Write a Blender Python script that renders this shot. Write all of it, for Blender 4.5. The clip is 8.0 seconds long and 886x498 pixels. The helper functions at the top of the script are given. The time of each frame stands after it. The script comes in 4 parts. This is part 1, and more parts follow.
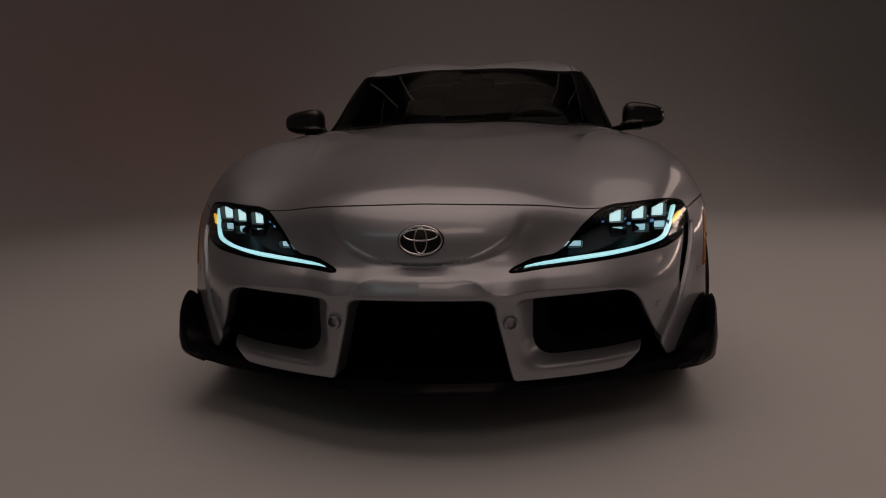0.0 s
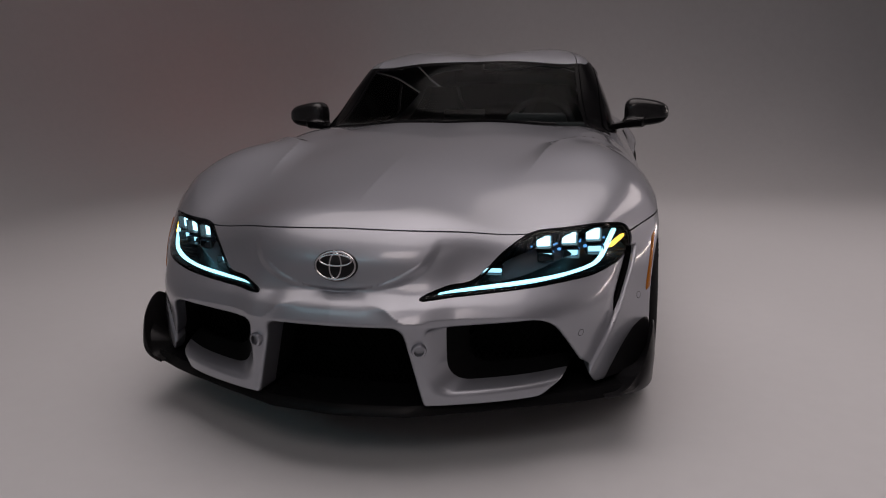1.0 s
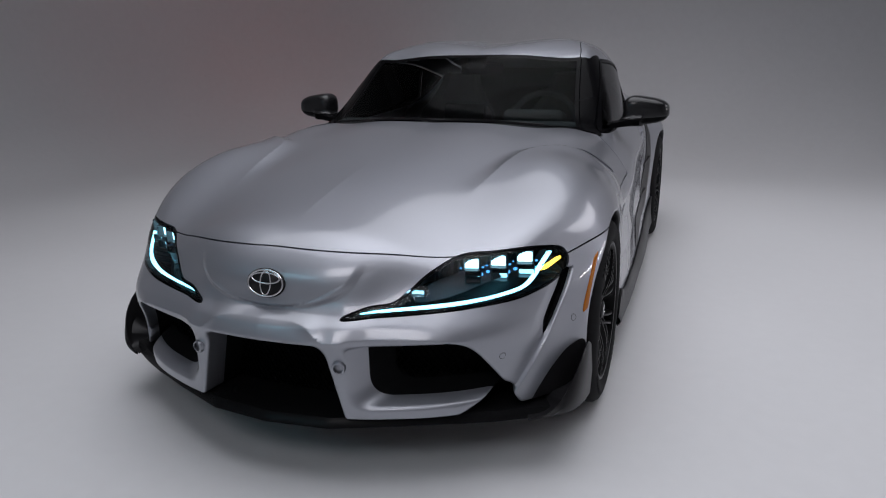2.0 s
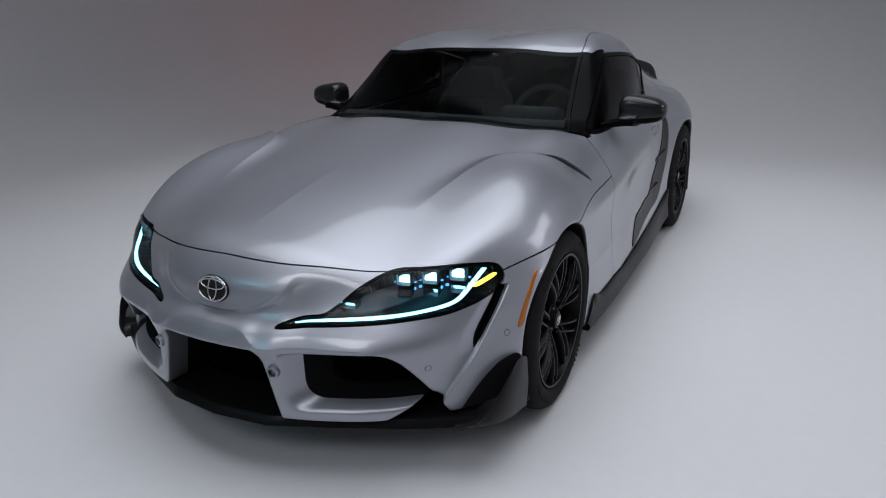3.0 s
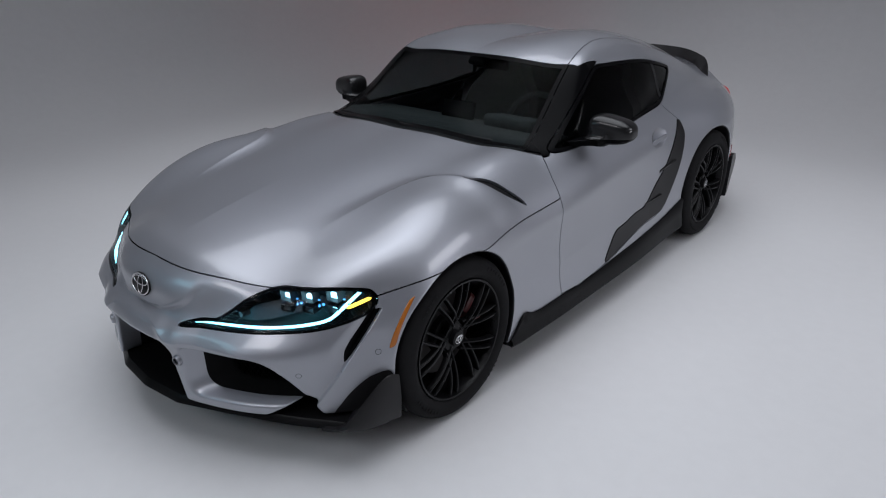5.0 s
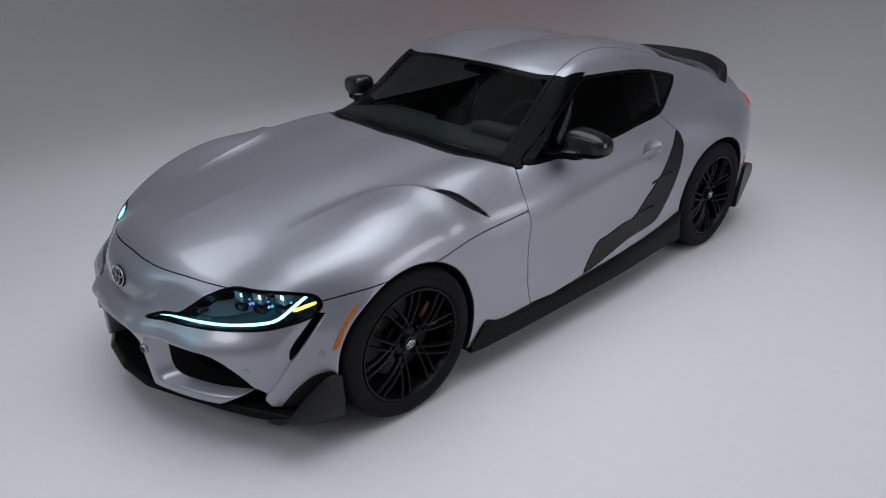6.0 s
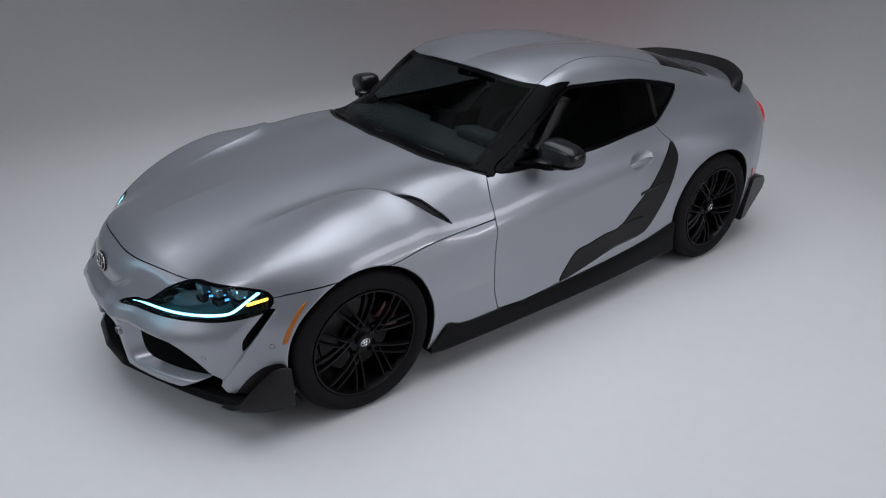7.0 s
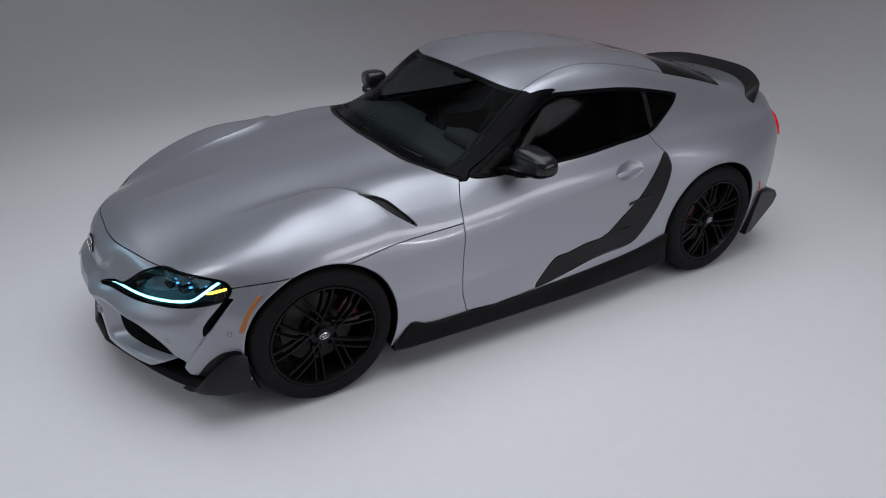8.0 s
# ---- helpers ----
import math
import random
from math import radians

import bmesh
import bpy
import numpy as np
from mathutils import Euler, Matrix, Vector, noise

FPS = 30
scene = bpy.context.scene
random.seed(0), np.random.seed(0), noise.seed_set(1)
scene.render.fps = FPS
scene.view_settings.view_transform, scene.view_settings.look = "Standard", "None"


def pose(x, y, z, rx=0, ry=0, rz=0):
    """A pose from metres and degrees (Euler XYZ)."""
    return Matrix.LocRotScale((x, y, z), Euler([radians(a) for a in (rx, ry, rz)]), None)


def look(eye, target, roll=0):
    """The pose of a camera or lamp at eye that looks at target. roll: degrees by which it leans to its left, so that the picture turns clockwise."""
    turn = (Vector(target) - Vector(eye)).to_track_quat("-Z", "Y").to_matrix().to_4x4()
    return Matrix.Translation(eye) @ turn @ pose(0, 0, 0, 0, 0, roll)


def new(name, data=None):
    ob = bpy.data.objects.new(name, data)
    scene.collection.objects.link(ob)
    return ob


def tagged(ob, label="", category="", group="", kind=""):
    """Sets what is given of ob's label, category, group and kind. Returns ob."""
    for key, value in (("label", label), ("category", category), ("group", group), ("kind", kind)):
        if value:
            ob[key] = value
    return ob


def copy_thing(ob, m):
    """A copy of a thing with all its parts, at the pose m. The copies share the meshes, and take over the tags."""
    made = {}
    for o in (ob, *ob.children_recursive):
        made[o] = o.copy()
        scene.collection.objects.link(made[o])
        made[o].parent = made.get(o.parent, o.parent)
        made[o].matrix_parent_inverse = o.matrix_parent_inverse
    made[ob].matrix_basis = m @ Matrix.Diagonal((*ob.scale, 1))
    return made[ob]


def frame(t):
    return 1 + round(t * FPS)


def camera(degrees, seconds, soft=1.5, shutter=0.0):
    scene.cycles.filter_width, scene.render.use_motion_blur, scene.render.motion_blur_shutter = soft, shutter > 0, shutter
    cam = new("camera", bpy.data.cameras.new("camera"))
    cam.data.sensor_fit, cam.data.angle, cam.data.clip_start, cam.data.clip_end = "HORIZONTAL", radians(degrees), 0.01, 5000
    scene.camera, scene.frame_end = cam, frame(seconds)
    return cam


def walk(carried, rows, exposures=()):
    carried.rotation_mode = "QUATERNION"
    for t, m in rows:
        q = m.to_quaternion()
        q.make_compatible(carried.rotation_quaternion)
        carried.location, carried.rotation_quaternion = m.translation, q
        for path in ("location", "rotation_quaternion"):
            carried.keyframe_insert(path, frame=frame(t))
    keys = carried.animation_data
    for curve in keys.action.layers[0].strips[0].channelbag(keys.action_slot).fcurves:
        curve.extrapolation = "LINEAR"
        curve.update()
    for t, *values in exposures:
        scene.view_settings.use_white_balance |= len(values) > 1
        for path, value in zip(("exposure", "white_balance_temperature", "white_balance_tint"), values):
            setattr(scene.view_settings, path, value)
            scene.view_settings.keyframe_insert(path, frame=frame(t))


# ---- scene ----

import functools

# ---- camera ----
cam = camera(65.22, 8.0, 1.1)
PATH = [
    (0.0, (0.268, -2.622, 0.897), (-0.067, 0.317, 0.393), -1.15),
    (0.5, (0.496, -2.580, 0.984), (-0.016, 0.318, 0.400), -1.05),
    (1.0, (0.721, -2.528, 1.070), (0.037, 0.316, 0.405), -0.95),
    (1.5, (0.939, -2.469, 1.159), (0.088, 0.310, 0.412), -0.93),
    (3.0, (1.568, -2.241, 1.426), (0.256, 0.268, 0.435), -1.00),
    (3.5, (1.768, -2.145, 1.510), (0.323, 0.259, 0.445), -0.88),
    (4.0, (1.962, -2.041, 1.591), (0.396, 0.256, 0.465), -0.71),
    (4.5, (2.158, -1.932, 1.669), (0.475, 0.260, 0.501), -0.63),
    (6.0, (2.707, -1.535, 1.896), (0.726, 0.316, 0.612), -0.15),
    (6.5, (2.875, -1.383, 1.961), (0.812, 0.351, 0.644), 0.09),
    (7.0, (3.033, -1.218, 2.019), (0.893, 0.395, 0.672), 0.34),
    (7.5, (3.179, -1.040, 2.070), (0.967, 0.447, 0.693), 0.62),
    (8.0, (3.312, -0.852, 2.114), (1.033, 0.508, 0.715), 0.84),
]
EXPOSURES = [(0.0, -1.90, 8900, 31), (0.5, -1.16, 8000, 28), (1.0, -0.63, 7200, 24), (1.5, -0.28, 6550, 19), (2.2, -0.05, 6300, 14), (3.0, 0.02, 6200, 13), (8.0, 0.03, 6250, 12.5)]
walk(cam, [(t, look(eye, target, roll)) for t, eye, target, roll in PATH], EXPOSURES)

# ---- light: a white cyclorama under large overhead softboxes ----
world = bpy.data.worlds.new("studio_dark")
scene.world = world
world.use_nodes = True
world.node_tree.nodes["Background"].inputs["Color"].default_value = (0.62, 0.6, 0.66, 1)
world.node_tree.nodes["Background"].inputs["Strength"].default_value = 0.05


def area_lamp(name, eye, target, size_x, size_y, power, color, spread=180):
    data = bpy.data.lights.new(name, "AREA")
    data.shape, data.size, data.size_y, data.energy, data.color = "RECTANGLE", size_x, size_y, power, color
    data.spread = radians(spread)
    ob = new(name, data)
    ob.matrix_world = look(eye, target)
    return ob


area_lamp("softbox_overhead", (0.45, 0.8, 5.6), (0.4, 0.7, 0), 7.0, 6.8, 156, (0.96, 0.985, 1.0), 114)
area_lamp("softbox_side", (6.1, 3.9, 3.9), (0.9, 1.5, 0.5), 4.4, 1.3, 24, (0.98, 0.98, 1.0), 110)
area_lamp("strip_light", (6.3, 2.8, 1.35), (0.8, 1.3, 0.7), 3.8, 0.10, 15, (1.0, 0.98, 0.97), 110)
area_lamp("softbox_front", (0.8, -4.7, 4.5), (0.5, -0.7, 0.5), 2.4, 1.5, 8.0, (1.0, 0.98, 0.98), 70)
# unseen panel added to imitate the headlights' cyan glow on the nose
area_lamp("cyan_glow_helper", (-1.6, -4.4, 2.9), (0.1, -0.8, 0.6), 2.2, 0.8, 1.2, (0.36, 0.84, 1.0), 60)
area_lamp("background_light", (-2.2, 4.8, 4.9), (-2.6, 7.0, 1.8), 6.0, 0.5, 2.0, (1.0, 0.68, 0.66), 150)
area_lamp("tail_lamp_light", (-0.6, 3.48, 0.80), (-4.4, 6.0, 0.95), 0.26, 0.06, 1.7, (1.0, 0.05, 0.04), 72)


# ---- materials ----
def material(name, base, rough=0.5, metal=0.0, coat=0.0, grain=0.0, scale=40.0, bump=0.0, emit=None, power=0.0, rough_var=0.0, coat_rough=0.04, big=1.5, spec=0.5):
    """A principled material with variation at two scales."""
    m = bpy.data.materials.new(name)
    m.use_nodes = True
    nt = m.node_tree
    b = nt.nodes["Principled BSDF"]
    b.inputs["Specular IOR Level"].default_value = spec
    b.inputs["Base Color"].default_value = (*base, 1)
    b.inputs["Roughness"].default_value = rough
    b.inputs["Metallic"].default_value = metal
    b.inputs["Coat Weight"].default_value = coat
    b.inputs["Coat Roughness"].default_value = coat_rough
    if emit:
        b.inputs["Emission Color"].default_value = (*emit, 1)
        b.inputs["Emission Strength"].default_value = power
    if grain or bump or rough_var:
        tc = nt.nodes.new("ShaderNodeTexCoord")
        fine = nt.nodes.new("ShaderNodeTexNoise")
        fine.inputs["Scale"].default_value, fine.inputs["Detail"].default_value = scale, 4
        wide = nt.nodes.new("ShaderNodeTexNoise")
        wide.inputs["Scale"].default_value, wide.inputs["Detail"].default_value = big, 3
        nt.links.new(tc.outputs["Object"], fine.inputs["Vector"])
        nt.links.new(tc.outputs["Object"], wide.inputs["Vector"])
        mix = nt.nodes.new("ShaderNodeMath")
        mix.operation = "ADD"
        nt.links.new(fine.outputs["Fac"], mix.inputs[0])
        nt.links.new(wide.outputs["Fac"], mix.inputs[1])
        if grain:
            ramp = nt.nodes.new("ShaderNodeMapRange")
            ramp.inputs["From Min"].default_value, ramp.inputs["From Max"].default_value = 0.6, 1.4
            ramp.inputs["To Min"].default_value, ramp.inputs["To Max"].default_value = 1 - grain, 1 + grain
            nt.links.new(mix.outputs[0], ramp.inputs["Value"])
            vm = nt.nodes.new("ShaderNodeVectorMath")
            vm.operation = "SCALE"
            vm.inputs[0].default_value = base
            nt.links.new(ramp.outputs[0], vm.inputs["Scale"])
            nt.links.new(vm.outputs[0], b.inputs["Base Color"])
        if rough_var:
            rr = nt.nodes.new("ShaderNodeMapRange")
            rr.inputs["From Min"].default_value, rr.inputs["From Max"].default_value = 0.6, 1.4
            rr.inputs["To Min"].default_value, rr.inputs["To Max"].default_value = max(rough - rough_var, 0.02), rough + rough_var
            nt.links.new(mix.outputs[0], rr.inputs["Value"])
            nt.links.new(rr.outputs[0], b.inputs["Roughness"])
        if bump:
            bn = nt.nodes.new("ShaderNodeBump")
            bn.inputs["Strength"].default_value, bn.inputs["Distance"].default_value = bump, 0.002
            nt.links.new(fine.outputs["Fac"], bn.inputs["Height"])
            nt.links.new(bn.outputs[0], b.inputs["Normal"])
    return m


PAINT = material("silver_metallic_paint", (0.336, 0.346, 0.382), 0.47, 0.84, coat=1.0, coat_rough=0.085, grain=0.03, scale=900, rough_var=0.02)
CEILING = material("dark_studio_ceiling", (0.42, 0.415, 0.42), 0.8, grain=0.1, scale=6)
FLOOR = material("white_studio_floor", (0.62, 0.62, 0.63), 0.55, grain=0.03, scale=14, rough_var=0.08, bump=0.05, big=0.8)
BLACK = material("satin_black_plastic", (0.007, 0.007, 0.008), 0.45, spec=0.2, grain=0.15, scale=120, rough_var=0.06)
GLOSS = material("gloss_black", (0.003, 0.003, 0.0035), 0.24, spec=0.035, rough_var=0.03, scale=60)
RUBBER = material("tyre_rubber", (0.009, 0.0088, 0.0095), 0.72, spec=0.10, grain=0.2, scale=60, bump=0.2)
MESH = material("black_grille_mesh", (0.0015, 0.0015, 0.0017), 0.8, spec=0.03, grain=0.2, scale=60)
SHELL = material("dark_inner_shell", (0.004, 0.004, 0.0045), 0.8, spec=0.1, grain=0.2, scale=30)
CARBON = material("satin_carbon_fibre", (0.011, 0.0105, 0.0115), 0.33, spec=0.20, grain=0.35, scale=260, rough_var=0.05, coat_rough=0.12)
SKIRT_BLACK = material("dark_satin_sill", (0.006, 0.006, 0.0065), 0.30, spec=0.08, grain=0.25, scale=200, rough_var=0.05)
MIRROR_CARBON = material("gloss_carbon_fibre", (0.012, 0.012, 0.013), 0.22, spec=0.45, grain=0.35, scale=260, rough_var=0.04)
WHEEL_BLACK = material("gloss_black_alloy", (0.004, 0.004, 0.0045), 0.30, spec=0.16, rough_var=0.05, scale=50)
CHROME = material("chrome", (0.75, 0.75, 0.77), 0.12, 1.0, rough_var=0.03, scale=30)
DARK_STEEL = material("dark_brake_steel", (0.035, 0.033, 0.033), 0.42, 0.8, grain=0.15, scale=80, rough_var=0.06)
STEEL = material("brake_steel", (0.30, 0.29, 0.29), 0.34, 0.9, grain=0.12, scale=80, rough_var=0.06)
RED = material("red_caliper_paint", (0.06, 0.004, 0.005), 0.4, coat=0.1, grain=0.1, scale=40)
AMBER = material("amber_reflector", (0.36, 0.11, 0.008), 0.25, coat=0.3, grain=0.08, scale=160, bump=0.3)
RED_LENS = material("red_reflector", (0.35, 0.01, 0.02), 0.2, coat=0.6, grain=0.1, scale=160)
TAIL_GLOW = material("lit_tail_lamp", (0.10, 0.002, 0.004), 0.2, coat=0.3, emit=(1.0, 0.004, 0.010), power=0.34)
DRL = material("lit_light_guide", (0.7, 0.9, 0.95), 0.3, emit=(0.24, 0.82, 1.0), power=3.8)
LED = material("lit_projector", (0.8, 0.95, 1.0), 0.2, emit=(0.40, 0.86, 1.0), power=3.8)
# blue glints of the lamp's inside, put in as emission
BLUE_GLINT = material("emitted_blue_glint", (0.25, 0.5, 0.75), 0.2, 0.6, emit=(0.08, 0.40, 0.90), power=1.3, grain=0.5, scale=60)
# emission that stands in for light thrown about inside the lamp
SOFT_GLOW = material("emitted_lamp_glow", (0.5, 0.8, 0.95), 0.3, emit=(0.30, 0.78, 1.0), power=2.6)
INDICATOR = material("lit_indicator", (0.9, 0.55, 0.05), 0.3, emit=(1.0, 0.62, 0.06), power=3.0)
LAMP_BLACK = material("lamp_housing", (0.006, 0.0065, 0.0075), 0.34, 0.0, spec=0.2, grain=0.3, scale=40, rough_var=0.05)
LEATHER = material("black_leather", (0.055, 0.056, 0.058), 0.8, spec=0.12, grain=0.2, scale=40)
GREY_SHELL = material("grey_lamp_inner", (0.036, 0.036, 0.042), 0.5, 0.0, grain=0.2, scale=50, rough_var=0.06)


def glass(name, tint, gloss=0.14, ior=1.13):
    """Thin glass behind a polarising filter: lets a tint of the light through and mirrors a little, by Fresnel."""
    m = bpy.data.materials.new(name)
    m.use_nodes = True
    nt = m.node_tree
    nt.nodes.clear()
    out = nt.nodes.new("ShaderNodeOutputMaterial")
    mix = nt.nodes.new("ShaderNodeMixShader")
    clear = nt.nodes.new("ShaderNodeBsdfTransparent")
    clear.inputs["Color"].default_value = (*tint, 1)
    mirror = nt.nodes.new("ShaderNodeBsdfGlossy")
    mirror.inputs["Roughness"].default_value = gloss
    fres = nt.nodes.new("ShaderNodeFresnel")
    fres.inputs["IOR"].default_value = ior
    nt.links.new(fres.outputs[0], mix.inputs[0])
    nt.links.new(clear.outputs[0], mix.inputs[1])
    nt.links.new(mirror.outputs[0], mix.inputs[2])
    nt.links.new(mix.outputs[0], out.inputs["Surface"])
    return m


TINTED = glass("tinted_car_glass", (0.50, 0.56, 0.56), 0.10, 1.09)
DARK_TINT = glass("dark_tinted_glass", (0.15, 0.158, 0.162), 0.08, 1.18)
LENS = glass("clear_lamp_lens", (0.86, 0.92, 0.95), 0.06, 1.25)


# ---- the studio: one seamless sheet of floor, cove and wall ----
def cyclorama():
    """Floor that curves up into walls along a rounded rectangle."""
    bm = bmesh.new()
    cx, cy, hx, hy, corner, cove, height = 0.6, 0.9, 7.2, 6.2, 3.2, 2.0, 6.2
    profile = [(r, 0.0) for r in np.linspace(0.02, 1, 14)]
    rings = []

    def ring(inset, z):
        out = []
        for k in range(192):
            t = 2 * math.pi * k / 192
            dx, dy = math.cos(t), math.sin(t)
            ax, ay, c = hx - inset, hy - inset, max(corner - inset, 0.4)
            s = 20.0
            lo, hi = 0.0, s
            for _ in range(26):
                mid = (lo + hi) / 2
                qx, qy = max(abs(dx * mid) - ax + c, 0), max(abs(dy * mid) - ay + c, 0)
                d = math.hypot(qx, qy) - c if qx or qy else -1
                lo, hi = (mid, hi) if d < 0 else (lo, mid)
            out.append(bm.verts.new((cx + dx * lo, cy + dy * lo, z)))
        return out

    flat = ring(cove, 0.0)
    for r, _ in profile[:-1]:
        rings.append([bm.verts.new((cx + (v.co.x - cx) * r, cy + (v.co.y - cy) * r, 0)) for v in flat])
    rings.append(flat)
    for k in range(1, 13):
        a = math.pi / 2 * k / 12
        rings.append(ring(cove * (1 - math.sin(a)), cove * (1 - math.cos(a))))
    for z in (3.0, 4.5, height):
        rings.append(ring(0.0, z))
    for a, b in zip(rings, rings[1:]):
        for i in range(192):
            bm.faces.new((a[i], a[(i + 1) % 192], b[(i + 1) % 192], b[i]))
    bm.faces.new(rings[0])
    bmesh.ops.recalc_face_normals(bm, faces=bm.faces)
    me = bpy.data.meshes.new("floor")
    bm.to_mesh(smooth_all(bm) or me)
    bm.free()
    me.materials.append(FLOOR)
    return tagged(new("floor", me), "white seamless studio floor curving up into the wall", "floor", kind="structure")


def smooth_all(bm):
    for f in bm.faces:
        f.smooth = True


cyclorama()
bm = bmesh.new()
bmesh.ops.create_grid(bm, x_segments=12, y_segments=12, size=9.0, matrix=pose(0.6, 0.9, 6.25, 180))
me = bpy.data.meshes.new("ceiling")
bm.to_mesh(me)
bm.free()
me.materials.append(CEILING)
tagged(new("ceiling", me), "grey studio ceiling above the softboxes", "ceiling", kind="structure")


# ---- body surface ----
class Spline:
    """A natural cubic spline through values (one row or several at each knot), straight on past the ends."""

    def __init__(self, knots, values):
        self.k, self.v = k, v = np.asarray(knots, float), np.asarray(values, float)
        n, h = len(k), np.diff(k)
        a, r = np.zeros((n, n)), np.zeros((n, n))
        a[0, 0] = a[-1, -1] = 1
        for i in range(1, n - 1):
            a[i, i - 1:i + 2] = h[i - 1], 2 * (h[i - 1] + h[i]), h[i]
            r[i, i - 1:i + 2] = 6 / h[i - 1], -6 / h[i - 1] - 6 / h[i], 6 / h[i]
        self.m = np.linalg.solve(a, r @ v)

    def __call__(self, u):
        u = np.asarray(u, float)
        k, v, m = self.k, self.v, self.m
        c = np.clip(u, k[0], k[-1])
        i = np.clip(np.searchsorted(k, c) - 1, 0, len(k) - 2)
        h, x = k[i + 1] - k[i], c - k[i]
        b = (v[i + 1] - v[i]) / h - h * (2 * m[i] + m[i + 1]) / 6
        out = v[i] + x * (b + x * (m[i] / 2 + x * (m[i + 1] - m[i]) / (6 * h)))
        h0, h1 = k[1] - k[0], k[-1] - k[-2]
        s0 = (v[1] - v[0]) / h0 - h0 * (2 * m[0] + m[1]) / 6
        s1 = (v[-1] - v[-2]) / h1 + h1 * (m[-2] + 2 * m[-1]) / 6
        over = u - c
        return out + np.minimum(over, 0) * s0 + np.maximum(over, 0) * s1


def spline(pairs):
    """A smooth function through pairs of (place, value)."""
    return Spline([p[0] for p in pairs], [p[1] for p in pairs])


class Sheet:
    """A smooth height over two coordinates: at each knot of the first, a spline of pairs in the second. Kept as a fine regular
    lattice of the spline's values, between which a cubic B-spline runs."""
    LO, HI, STEP = -1.2, 3.8, 0.01

    def __init__(self, rows):
        self.first = rows[0][0] - 0.4
        v = np.arange(self.LO, self.HI, self.STEP)
        u = np.arange(self.first, rows[-1][0] + 0.4, self.STEP)
        lines = np.stack([spline(r[1])(v) for r in rows])
        self.table = np.stack([Spline([r[0] for r in rows], lines[:, j])(u) for j in range(len(v))], 1)

    @staticmethod
    def weights(x):
        return ((1 - x) ** 3 / 6, (3 * x ** 3 - 6 * x * x + 4) / 6, (-3 * x ** 3 + 3 * x * x + 3 * x + 1) / 6, x ** 3 / 6)

    def __call__(self, u, v):
        u, v = np.broadcast_arrays(np.asarray(u, float), np.asarray(v, float))
        fu = np.clip((u - self.first) / self.STEP, 1, self.table.shape[0] - 3.01)
        fv = np.clip((v - self.LO) / self.STEP, 1, self.table.shape[1] - 3.01)
        i, j = fu.astype(int), fv.astype(int)
        wu, wv = self.weights(fu - i), self.weights(fv - j)
        flat, n = self.table.ravel(), self.table.shape[1]
        at = (i - 1) * n + j - 1
        out = 0
        for a in range(4):
            out = out + wu[a] * sum(wv[b] * flat[at + a * n + b] for b in range(4))
        return out


def smax(a, b, k):
    h = np.maximum(k - np.abs(a - b), 0) / k
    return np.maximum(a, b) + h * h * k / 4


def smin(a, b, k):
    return -smax(-a, -b, k)


# bonnet, wings and haunches: height over the distance from the centre line, along the car
TOP = Sheet([
    (0.0, [(-0.9, 0.6), (-0.72, 0.712), (-0.55, 0.768), (-0.3, 0.82), (0, 0.866), (0.3, 0.905), (0.6, 0.935), (1.0, 0.95), (2.2, 0.95), (3.0, 0.97), (3.35, 0.97)]),
    (0.3, [(-0.9, 0.569), (-0.72, 0.683), (-0.55, 0.738), (-0.3, 0.801), (0, 0.856), (0.3, 0.900), (0.6, 0.931), (1.0, 0.94), (2.2, 0.95), (3.0, 0.96), (3.35, 0.96)]),
    (0.5, [(-0.8, 0.553), (-0.56, 0.678), (-0.35, 0.765), (-0.1, 0.826), (0.2, 0.873), (0.5, 0.906), (0.8, 0.915), (1.1, 0.91), (2.2, 0.92), (3.0, 0.92), (3.35, 0.9)]),
    (0.68, [(-0.8, 0.471), (-0.56, 0.642), (-0.42, 0.722), (-0.2, 0.808), (0, 0.861), (0.28, 0.868), (0.5, 0.884), (0.8, 0.882), (1.1, 0.875), (1.5, 0.87), (1.9, 0.885), (2.3, 0.905), (2.6, 0.905), (2.9, 0.88), (3.2, 0.82), (3.4, 0.76)]),
    (0.8, [(-0.6, 0.559), (-0.35, 0.703), (-0.15, 0.785), (0, 0.815), (0.2, 0.809), (0.49, 0.789), (0.8, 0.795), (1.2, 0.81), (1.6, 0.82), (2.0, 0.84), (2.4, 0.855), (2.7, 0.845), (3.0, 0.8), (3.3, 0.7)]),
    (0.93, [(-0.4, 0.535), (-0.15, 0.632), (0, 0.667), (0.3, 0.666), (0.8, 0.65), (1.2, 0.64), (1.6, 0.66), (2.0, 0.71), (2.4, 0.75), (2.7, 0.73), (3.0, 0.66), (3.3, 0.55)]),
])
